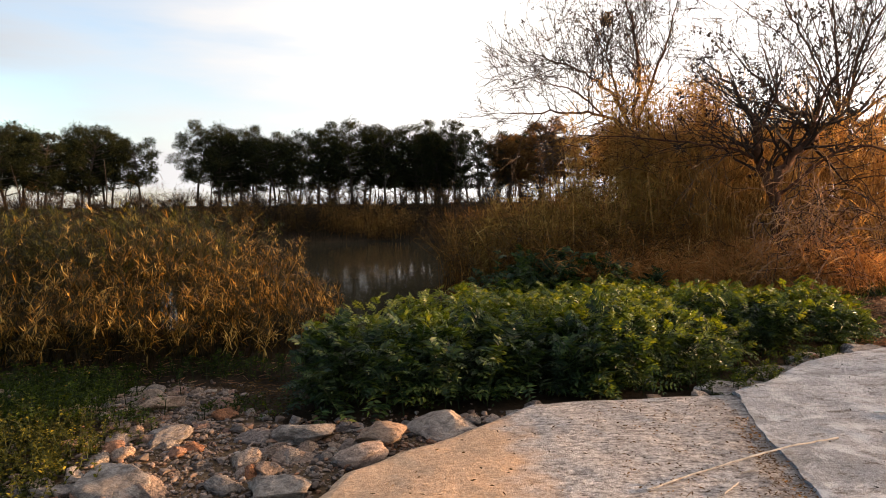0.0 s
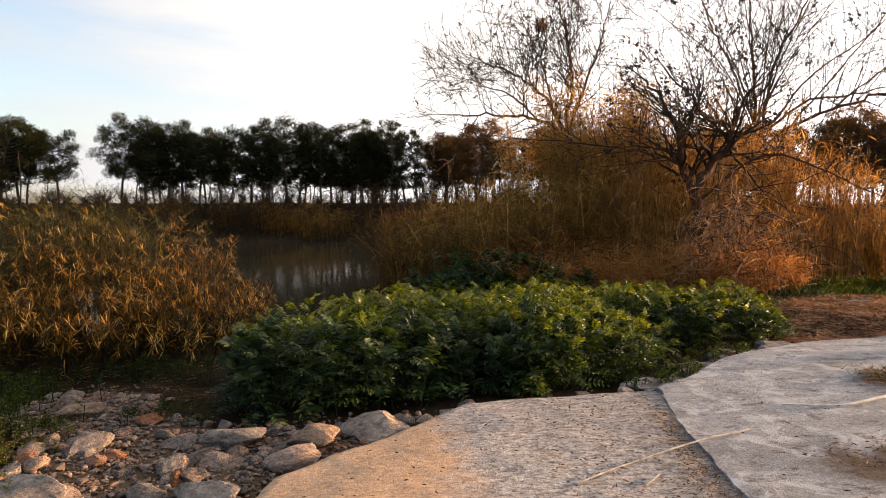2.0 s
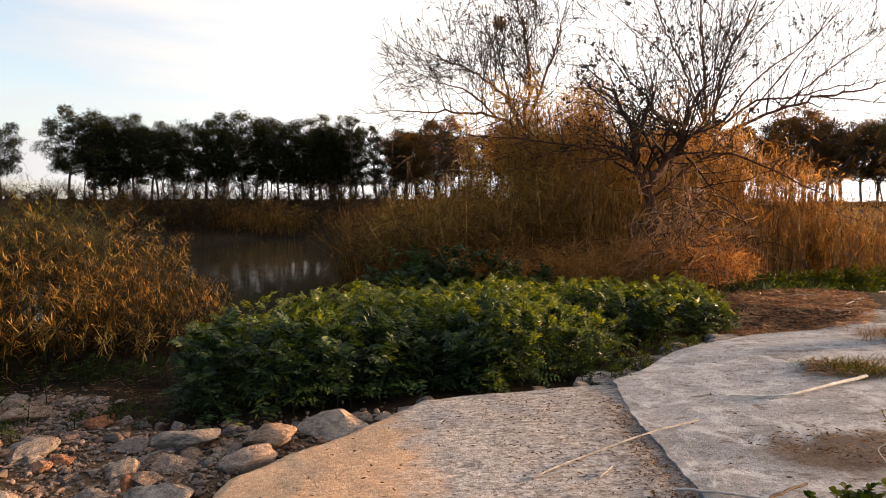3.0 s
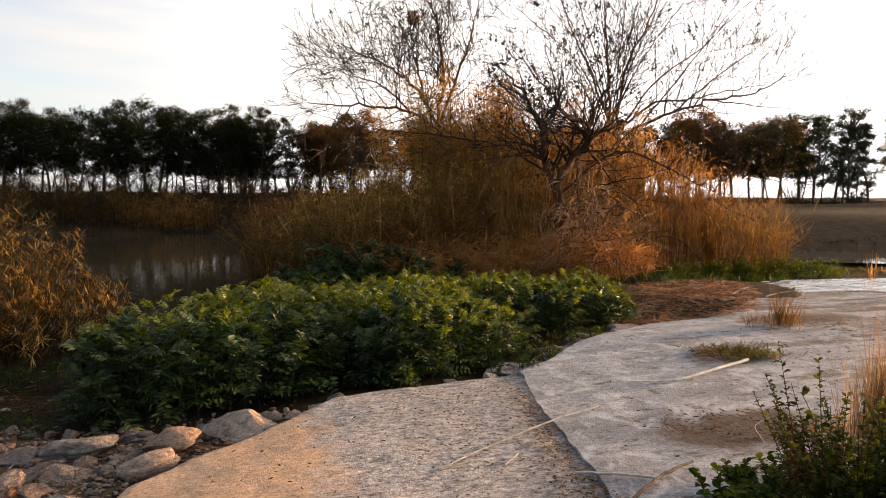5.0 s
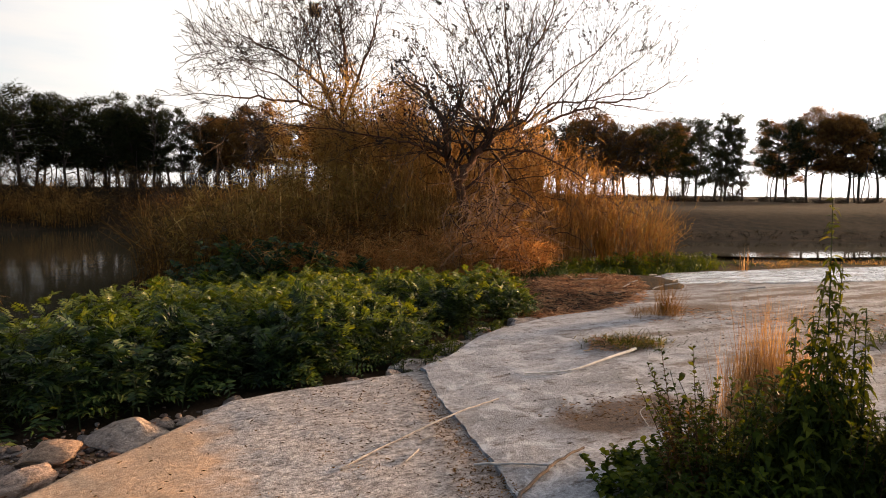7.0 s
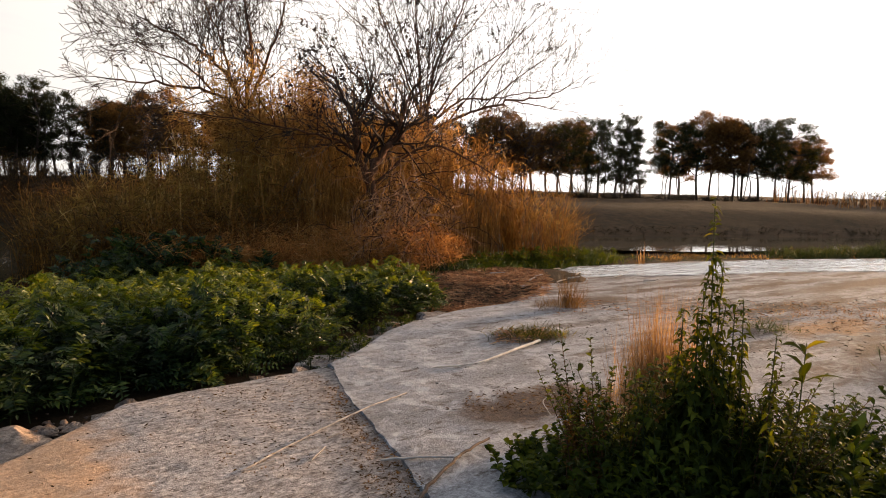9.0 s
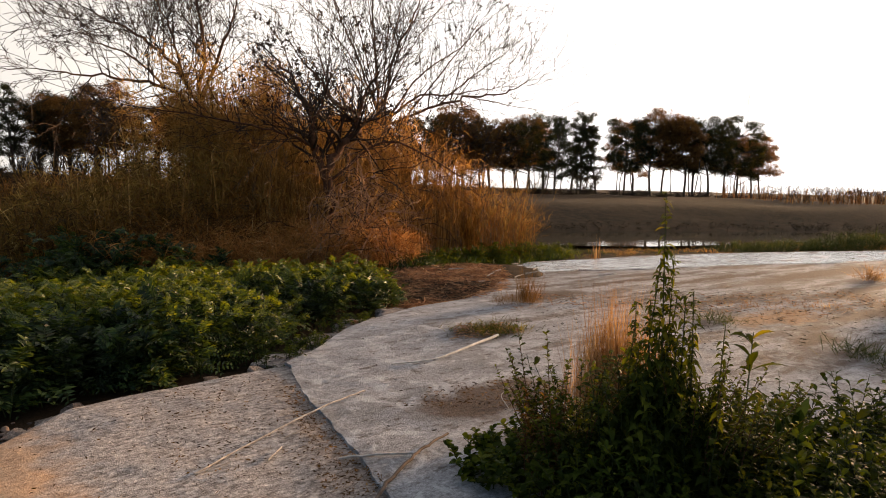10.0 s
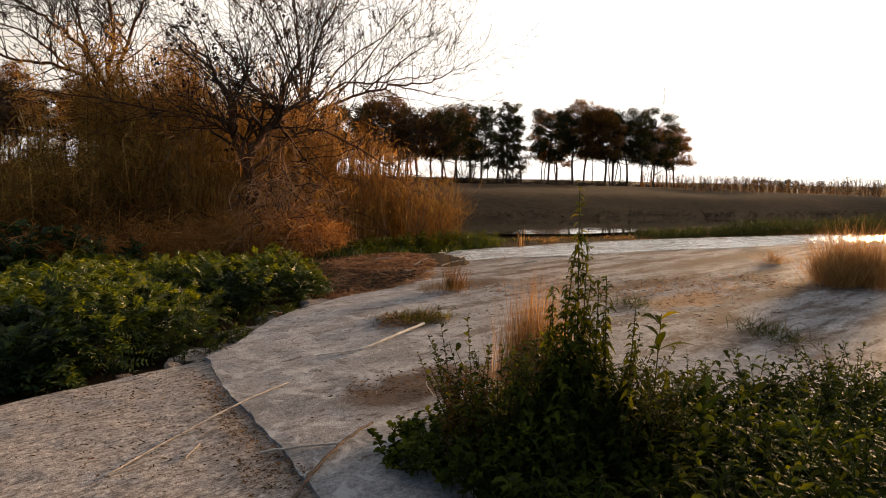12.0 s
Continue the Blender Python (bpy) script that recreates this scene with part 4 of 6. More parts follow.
# ---- umbrella sedge on the left bank ----
def sedge_clump(spots, tall, front):
    """Stems that lean out over the edge of the bed, each with whorls of narrow rays; front: how near the stem stands to that edge."""
    n = len(spots)
    foot = np.column_stack([spots, ground_z(spots[:, 0], spots[:, 1])])
    lean = rng.normal(size=(n, 3)) * [0.2, 0.16, 0] + np.column_stack([0.1 * front, -0.05 - 0.4 * front * rng.random(n), np.ones(n)])
    tip = foot + unit(lean) * tall[:, None]
    mid = (foot + tip) / 2 + rng.normal(size=(n, 3)) * 0.03 + np.column_stack([0 * front, 0.08 * front, 0.05 * front])
    stems = join(tubes(foot, mid, 0.005, 0.004, 4), tubes(mid, tip, 0.004, 0.003, 4))
    rays, tiers = 21, 3
    at = np.concatenate([np.ones(n), rng.uniform(0.7, 0.95, n), rng.uniform(0.42, 0.8, n)])
    crown = np.tile(foot, (tiers, 1)) + np.tile(tip - foot, (tiers, 1)) * at[:, None] + rng.normal(size=(tiers * n, 3)) * [0.1, 0.08, 0.03]
    m = tiers * n
    t = np.tile(np.arange(rays) * 2 * math.pi / rays, m) + np.repeat(rng.uniform(0, 6.28, m), rays) + rng.normal(size=m * rays) * 0.12
    tilt = np.repeat(rng.normal(size=(m, 2)) * 0.45 + np.column_stack([np.full(m, -0.1), 0.35 + 0.6 * np.tile(front, tiers)]), rays, 0)
    way = np.stack([np.cos(t), np.sin(t), 0.22 + np.cos(t) * tilt[:, 0] + np.sin(t) * tilt[:, 1] + rng.normal(size=len(t)) * 0.14], 1)
    size = np.repeat(rng.uniform(0.1, 0.19, m), rays) * rng.uniform(0.7, 1.1, m * rays)
    side = np.cross(unit(way), np.array([0, 0, 1.0]))
    leaves = blades(np.repeat(crown, rays, 0), way, size, rng.uniform(0.006, 0.0105, m * rays), rng.uniform(-0.1, 0.16, m * rays), 2, side, 0.4)
    # withered blades hanging along the stems
    k = n * 3
    at = np.repeat(foot, 3, 0) + np.repeat(tip - foot, 3, 0) * rng.uniform(0.3, 0.9, (k, 1))
    hang = blades(at, rand_dirs(k, 0.2), rng.uniform(0.1, 0.22, k), 0.011, rng.uniform(0.3, 1.0, k), 3)
    c = foot.mean(0)
    ob = thing("umbrella_sedge", "golden-green umbrella sedge clump with star-shaped leaf whorls", "plant", "sedge on the bank", tuple(c))
    lv, lf = join(leaves, hang)
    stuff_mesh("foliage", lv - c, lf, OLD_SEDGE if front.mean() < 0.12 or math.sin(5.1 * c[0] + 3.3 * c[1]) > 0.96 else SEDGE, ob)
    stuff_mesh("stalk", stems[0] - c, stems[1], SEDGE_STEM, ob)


SEDGE_BED = [(-9.5, 7.0), (-6.5, 6.8), (-4.8, 6.7), (-3.6, 6.6), (-2.6, 6.7), (-1.9, 7.0), (-1.3, 7.6), (-1.3, 9.0), (-2.0, 10.1), (-5, 10.4), (-9.5, 10.4)]


def build_sedge():
    spots = scatter(2050, SEDGE_BED)
    cells = {}
    for p in spots:
        cells.setdefault((math.floor(p[0] / 1.4), math.floor(p[1] / 1.6)), []).append(p)
    for key in sorted(cells):
        p = np.array(cells[key])
        front = step(0, 1.5, to_line(p[:, 0], p[:, 1], SEDGE_BED[:9]))
        tall = np.clip(-0.14 - ground_z(p[:, 0], p[:, 1]), 0, 1.2) + (0.66 + 0.98 * front) * np.where(front < 0.9, rng.uniform(0.6, 1.15, len(p)), rng.uniform(0.7, 1.1, len(p))) + 0.08 * wave(p[:, 0], p[:, 1], 1.4, 3.0)
        tall *= 1 - 0.22 * step(-2.6, -1.4, p[:, 0])
        sedge_clump(p, tall, 1 - front)


# ---- dry canes ----
def cane_clump(spots, tall, leaves=7, name="dry_reed", label="", group="dry reeds on the bank", mats=None, leaf=0.42, lean=0.14, stem=0.006, up=0.9, curl=1.3, wide=(0.007, 0.022)):
    n = len(spots)
    foot = np.column_stack([spots, ground_z(spots[:, 0], spots[:, 1])])
    tall = tall + np.clip(-0.1 - foot[:, 2], 0, 0.9) * (spots[:, 1] < 30)
    bend = rng.normal(size=(n, 3)) * [lean, lean, 0]
    mid = foot + unit(bend * 0.5 + [0, 0, 1]) * (tall * 0.55)[:, None]
    tip = mid + unit(bend * 2.2 + [0, 0, 1]) * (tall * 0.45)[:, None]
    stems = join(tubes(foot, mid, stem, stem * 0.8, 3), tubes(mid, tip, stem * 0.8, stem * 0.3, 3))
    m = n * leaves
    s = rng.uniform(0.12, 1.0, m)
    a, b, c_ = np.repeat(foot, leaves, 0), np.repeat(mid, leaves, 0), np.repeat(tip, leaves, 0)
    at = np.where((s < 0.55)[:, None], a + (b - a) * (s / 0.55)[:, None], b + (c_ - b) * ((s - 0.55) / 0.45)[:, None])
    lf = blades(at, rand_dirs(m, up) + rng.normal(size=(m, 3)) * 0.3, rng.uniform(0.5, 1.2, m) * leaf, rng.uniform(*wide, m), rng.uniform(0.2, 1.0, m) * curl, 2)
    c = foot.mean(0)
    ob = thing(name, label, "reed", group, tuple(c))
    stuff_mesh("foliage", lf[0] - c, lf[1], (mats or (CANE_LEAF, CANE))[0], ob)
    stuff_mesh("stalk", stems[0] - c, stems[1], (mats or (CANE_LEAF, CANE))[1], ob)
    return ob


def reed_stand(count, poly, height, cell, **kw):
    spots = scatter(count, poly)
    cells = {}
    for p in spots:
        cells.setdefault((math.floor(p[0] / cell), math.floor(p[1] / cell)), []).append(p)
    for key in sorted(cells):
        p = np.array(cells[key])
        cane_clump(p, np.maximum(height(p[:, 0], p[:, 1]) * rng.uniform(0.72, 1.08, len(p)), 0.15), **kw)


def build_reeds():
    tall = lambda x, y: 3.25 - 0.95 * step(9.3, 11.0, x) - 1.75 * step(12.5, 11.2, y) - 0.4 * step(5.4, 4.0, x) + 0.3 * wave(x, y, 1.0) - 0.2 * np.exp(-(((x - 6.65) / 0.6) ** 2)) * step(12.3, 11.6, y)
    kw = dict(leaves=9, leaf=0.5, lean=0.09, up=2.2, curl=0.6, stem=0.007, wide=(0.005, 0.015))
    # left stand paler, right stand duller: sun and shade evened out by colour
    reed_stand(1050, [(4.4, 12.6), (5.4, 11.5), (7.2, 10.9), (8.0, 11.1), (8.0, 16.5), (5.6, 16.5), (4.7, 14.5)], tall, 1.7, label="tall dense dry orange-brown reeds round the bare tree", **kw)
    reed_stand(520, [(8.0, 11.1), (8.8, 11.3), (10.0, 11.9), (10.9, 13.0), (10.6, 15.0), (8.5, 16.5), (8.0, 16.5)], tall, 1.7, label="tall dull brown reeds beside the bare tree", mats=(DULL_CANE, CANE), **kw)
    reed_stand(260, [(10.0, 11.4), (11.6, 11.4), (12.9, 12.0), (12.9, 13.2), (11.2, 13.4)],
               lambda x, y: 2.35 - 1.15 * step(11.0, 13.0, x) + 0.4 * wave(x, y, 1.9), 1.4, label="yellowish dry reed clump at the river's edge", leaves=10, leaf=0.6, lean=0.3, up=1.9, curl=1.0, stem=0.005, wide=(0.004, 0.012), mats=(OLIVE_REED, DULL_CANE))
    # the tall thicket's shade on these is put into the dark leaf colour
    reed_stand(2300, [(0.6, 11.6), (1.8, 10.9), (3.2, 10.7), (4.6, 11.2), (5.2, 13.5), (5.0, 18), (4.0, 25), (1.9, 24), (0.5, 19.5), (0, 15)],
               lambda x, y: 1.35 + 0.22 * wave(x, y, 0.8, 2.0) + 0.3 * step(2.0, 4.8, x) + 0.45 * step(13, 16, y), 1.8, label="low tangled brown reeds above the water", leaves=14, leaf=0.55, lean=0.3, mats=(DARK_REED, DULL_CANE))
    reed_stand(800, [(2.2, 10.4), (4.4, 10.4), (6.0, 10.2), (7.2, 10.3), (8.2, 10.7), (8.0, 11.3), (5.4, 11.8), (3.6, 11.6), (2.4, 11.2)],
               lambda x, y: 1.05 + 0.35 * wave(x, y, 1.0, 5.0), 1.5, label="bent russet reed stalks below the tree", leaves=15, leaf=0.5, lean=0.34, curl=0.9, wide=(0.004, 0.011), mats=(RUSSET_REED, CANE))
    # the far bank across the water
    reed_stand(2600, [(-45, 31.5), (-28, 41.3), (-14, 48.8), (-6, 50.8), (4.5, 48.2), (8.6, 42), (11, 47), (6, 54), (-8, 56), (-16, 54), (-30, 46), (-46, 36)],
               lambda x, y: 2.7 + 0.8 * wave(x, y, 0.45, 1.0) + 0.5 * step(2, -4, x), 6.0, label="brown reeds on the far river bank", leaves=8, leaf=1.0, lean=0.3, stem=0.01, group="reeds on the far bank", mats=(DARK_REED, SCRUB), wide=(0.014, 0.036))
    reed_stand(420, [(-11, 51.6), (-8, 51.4), (-4, 51.2), (-3, 53), (-7, 54), (-12, 53.5)],
               lambda x, y: 1.5 + 0.8 * wave(x, y, 0.7, 1.0) + 0.9 * np.exp(-(((x + 6.5) / 2.2) ** 2)), 5.0, label="pale golden reeds on the far river bank", leaves=7, leaf=0.9, lean=0.15, stem=0.015, group="reeds on the far bank", wide=(0.014, 0.036))
    reed_stand(700, [(14, 21), (20, 18.5), (25, 17), (31, 15), (45, 9), (60, 2), (70, -2.9), (70.4, -1.6), (45.5, 10.4), (31.5, 16.4), (25.4, 18.4), (20, 20.2), (15, 23)],
               lambda x, y: 0.2 + 0.12 * wave(x, y, 0.9, 1.0), 6.0, label="low dark scrub along the far waterline", leaves=8, leaf=0.3, lean=0.6, stem=0.01, group="scrub on the far bank", mats=(SCRUB, SCRUB))
    reed_stand(1500, [(46, 21), (52, 12), (62, 3), (70, -6), (76, -2), (64, 12), (54, 24), (48, 28)],
               lambda x, y: 1.05 + 0.45 * wave(x, y, 0.3, 1.0), 7.0, label="dark brown reeds along the distant bank", leaves=7, leaf=0.6, lean=0.12, stem=0.018, up=2.0, group="reeds on the far bank", wide=(0.014, 0.036), mats=(SCRUB, DULL_CANE))
    reed_stand(900, [(24.5, 7.7), (33, 3.7), (40, 0.4), (41, 1.7), (34, 5.4), (25.5, 9.0)],
               lambda x, y: 0.3 + 0.4 * step(27, 34, x) + 0.15 * wave(x, y, 1.2, 1.0), 3.0, label="sunlit straw-coloured reeds beside the ford", leaves=12, leaf=0.6, lean=0.2, up=2.4, curl=0.7, mats=(GRASS, DULL_CANE))
    reed_stand(420, [(18.5, 9.3), (24.5, 7.8), (25.5, 9.0), (19, 10.6)],
               lambda x, y: 0.1 + 0.3 * step(20, 25, x) + 0.08 * wave(x, y, 1.2, 1.0), 3.0, label="low sunlit dry grass beside the ford", leaves=12, leaf=0.35, lean=0.3, up=2.4, curl=0.7, mats=(GRASS, GRASS))


# ---- bare trees ----
class Twigs:
    def __init__(self):
        self.a, self.b, self.ra, self.rb = [], [], [], []

    def add(self, p, q, r0, r1):
        self.a.append(p)
        self.b.append(q)
        self.ra.append(r0)
        self.rb.append(r1)


def grow(tw, p, d, length, r, depth, rnd, rise=0.12, wild=0.22, kids=0.6, ends=None):
    """A branch that bends on its way and gives off side branches."""
    n = max(3, int(length / 0.19))
    for k in range(n):
        d = (d + Vector((rnd.gauss(0, wild), rnd.gauss(0, wild), rnd.gauss(0, wild) + rise)) * 0.5).normalized()
        q = p + d * (length / n)
        r1 = r * (1 - 0.62 * (k + 1) / n)
        tw.add(p[:], q[:], r * (1 - 0.62 * k / n), r1)
        if depth > 0 and k >= 1 and rnd.random() < kids:
            side = d.cross(Vector((rnd.gauss(0, 1), rnd.gauss(0, 1), rnd.gauss(0, 1)))).normalized()
            grow(tw, q, (d * 0.75 + side * rnd.uniform(0.5, 0.9)).normalized(), length * rnd.uniform(0.5, 0.85) * (1 - 0.3 * k / n), r1 * 0.6, depth - 1, rnd, rise, wild, kids, ends)
        p = q
    if depth > 0:
        side = d.cross(Vector((rnd.gauss(0, 1), rnd.gauss(0, 1), rnd.gauss(0, 1)))).normalized()
        grow(tw, p, (d + side * 0.35).normalized(), length * 0.5, r * 0.36, depth - 1, rnd, rise, wild, kids, ends)
    elif ends is not None:
        ends.append(p[:])


def bare_tree(label, limbs, seed, size, depth, rise, twig_len, kids=3.0, leaves=0, wild=0.2, thin=0.004, heads=0):
    """Limbs as bent pipes, with twigs growing from them."""
    rnd = random.Random(seed)
    foot = np.array(limbs[0][0][0], float)
    ob = thing("bare_tree", label, "tree", "bare trees", tuple(foot))
    tw, ends = Twigs(), []
    for k, (pts, r0, r1) in enumerate(limbs):
        line = spline(pts, 6)
        line[1:-1] += np.random.default_rng(seed + k).normal(size=(len(line) - 2, 3)) * r0 * 0.25
        rad = np.linspace(r0, r1, len(line)) * (0.62 if k == 0 else 0.55)
        pv, pf = pipe(line, rad, 9)
        link_mesh("trunk" if k == 0 else "limb", pv - foot, pf, BARK, ob, smooth=True)
        if k == 0:
            continue
        n = len(line)
        for i in range(2, n):
            for _ in range(2):
                if rnd.random() > size:
                    continue
                d = Vector(unit(line[i] - line[i - 1]))
                side = d.cross(Vector((rnd.gauss(0, 1), rnd.gauss(0, 1), rnd.gauss(0, 1)))).normalized()
                grow(tw, Vector(line[i]), (d * 0.5 + side * 0.8 + Vector((0, 0, 0.25))).normalized(), twig_len * rnd.uniform(0.6, 1.1), max(rad[i] * 0.5, 0.006), depth, rnd, rise, wild, kids, ends)
        grow(tw, Vector(line[-1]), Vector(unit(line[-1] - line[-3])), twig_len * 0.6, rad[-1], depth, rnd, rise, wild, kids, ends)
    a, b = np.array(tw.a), np.array(tw.b)
    ra, rb = np.maximum(np.array(tw.ra), thin), np.maximum(np.array(tw.rb), thin * 0.75)
    v, f = tubes(a, b + (b - a) * 0.04, ra, rb, 3)
    stuff_mesh("twig", v - foot, f, TWIG, ob)
    if leaves:
        e = np.array(ends)
        e = np.concatenate([e, (a + b)[rng.integers(0, len(a), leaves)] / 2])
        pick = e[rng.integers(0, len(e), leaves)]
        lf = blades(pick, rand_dirs(leaves, -0.6), rng.uniform(0.04, 0.1, leaves), rng.uniform(0.015, 0.03, leaves), 0.4, 2)
        stuff_mesh("withered_foliage", lf[0] - foot, lf[1], DARK_REED, ob)
    if heads:
        # dark clusters of old seeds hanging from the twigs
        e = np.array(ends)
        e = e[np.argsort(np.linalg.norm(e - e.mean(0), axis=1))[: int(0.72 * len(e))]]
        e = e[rng.integers(0, len(e), heads)]
        q = np.repeat(e, 9, 0) + rng.normal(size=(heads * 9, 3)) * [0.03, 0.03, 0.045] - [0, 0, 0.05]
        hv, hf = blades(q, rng.normal(size=(len(q), 3)), 0.07, 0.05, 0.0, 2)
        stuff_mesh("seed_head", hv - foot, hf, TWIG, ob, "dark dry seed clusters")
    return ob


# straight upright shoots that fan out of the slender tree's crotch
FAN = [([(9.43, 14.8, 3.3 + 0.05 * k), (9.43 + 0.3 * o, 14.8 - 0.17 * o, 5.2), (9.43 + 0.72 * o, 14.8 - 0.42 * o, 7.2 - 0.12 * o * o), (9.43 + 0.95 * o, 14.8 - 0.55 * o, 8.4 - 0.2 * o * o)], 0.036, 0.008) for k, o in enumerate((-2.6, -1.7, -1.2, -0.5, 0.4, 0.8, 1.5, 2.1))]


def build_trees():
    bare_tree("gnarled bare grey-brown tree rising from the reeds", [
        ([(6.75, 11.8, -0.2), (6.52, 11.67, 1.15), (6.36, 11.74, 2.0)], 0.19, 0.16),
        ([(6.36, 11.74, 1.9), (6.18, 11.8, 2.32), (6.09, 11.73, 2.84), (5.95, 11.91, 3.34), (5.61, 12.27, 4.1)], 0.15, 0.04),
        ([(6.15, 11.81, 2.4), (5.57, 11.74, 2.62), (4.48, 11.93, 2.81), (2.9, 12.03, 2.93)], 0.06, 0.015),
        ([(6.36, 11.74, 1.85), (6.7, 11.71, 2.41), (7.07, 11.69, 2.76), (7.06, 11.69, 3.08), (6.58, 11.71, 3.35), (5.98, 11.78, 3.99)], 0.17, 0.035),
        ([(7.06, 11.69, 3.0), (7.32, 11.78, 3.55), (7.61, 11.84, 4.07)], 0.09, 0.03),
        ([(6.45, 11.68, 1.7), (7.24, 10.88, 2.53), (7.85, 10.01, 2.18), (8.26, 9.6, 1.86)], 0.05, 0.015),
        ([(6.09, 11.73, 2.84), (6.3, 11.5, 3.6), (6.1, 11.6, 4.4)], 0.05, 0.02),
    ], 5, 0.68, 3, 0.08, 1.15, 0.58, 1000, 0.26, 0.005, 90)
    bare_tree("slender upright bare tree behind the reeds", [
        ([(9.61, 14.7, -0.3), (9.5, 14.78, 2.0), (9.41, 14.82, 3.59)], 0.14, 0.1),
        ([(9.41, 14.82, 3.4), (9.35, 14.85, 4.64), (9.25, 14.91, 5.98), (9.08, 15.01, 7.74)], 0.085, 0.02),
        ([(9.45, 14.76, 3.2), (9.73, 14.63, 5.08), (10.19, 14.34, 6.23), (10.51, 14.13, 7.64)], 0.08, 0.02),
        ([(9.45, 14.72, 3.2), (9.98, 13.88, 3.96), (10.48, 12.92, 4.01), (11.15, 11.9, 4.15)], 0.07, 0.02),
        ([(9.4, 14.84, 3.6), (8.81, 15.15, 5.25), (8.39, 15.37, 6.3), (8.09, 15.51, 7.48)], 0.06, 0.018),
        ([(9.5, 14.7, 3.3), (10.3, 14.2, 4.6), (11.2, 13.6, 5.4), (11.9, 13.2, 6.2)], 0.05, 0.015),
        ([(9.6, 14.6, 3.3), (10.35, 13.4, 3.75), (10.75, 12.6, 3.95), (11.2, 11.7, 4.0), (11.6, 11.3, 4.3)], 0.075, 0.02),
        ([(10.35, 13.4, 3.75), (10.9, 12.6, 4.5), (11.4, 12.0, 5.0)], 0.04, 0.012),
        ([(10.75, 12.6, 3.95), (11.3, 11.9, 3.75), (11.8, 11.2, 3.6)], 0.035, 0.01),
        ([(9.9, 14.1, 3.55), (10.6, 13.2, 4.9), (11.1, 12.6, 5.9)], 0.045, 0.012),
        *FAN,
    ], 11, 0.55, 3, 0.14, 1.25, 0.52, 300, 0.14, 0.005, 40)
    bare_tree("spreading bare tree with a few withered leaves", [
        ([(6.17, 20.46, -0.3), (6.1, 20.4, 2.2), (6.15, 20.46, 4.17)], 0.19, 0.13),
        ([(6.15, 20.46, 4.0), (5.41, 20.64, 5.27), (4.5, 20.83, 5.97), (3.42, 21.0, 6.45)], 0.12, 0.04),
        ([(6.15, 20.46, 4.0), (6.32, 20.42, 5.85), (6.13, 20.47, 7.32), (5.76, 20.56, 8.57)], 0.12, 0.04),
        ([(6.2, 20.44, 3.8), (5.12, 20.2, 4.45), (3.62, 19.96, 4.51), (2.22, 19.62, 4.46)], 0.11, 0.035),
        ([(6.2, 20.41, 4.1), (6.95, 20.23, 6.06), (7.38, 20.1, 7.72)], 0.11, 0.035),
        ([(5.8, 20.5, 4.6), (5.3, 20.3, 6.2), (4.7, 20.2, 7.4)], 0.08, 0.03),
        ([(5.12, 20.2, 4.45), (4.2, 20.1, 5.2), (3.0, 20.0, 5.5)], 0.07, 0.025),
    ], 23, 0.7, 3, 0.06, 1.6, 0.55, 800, 0.22, 0.0085, 140)


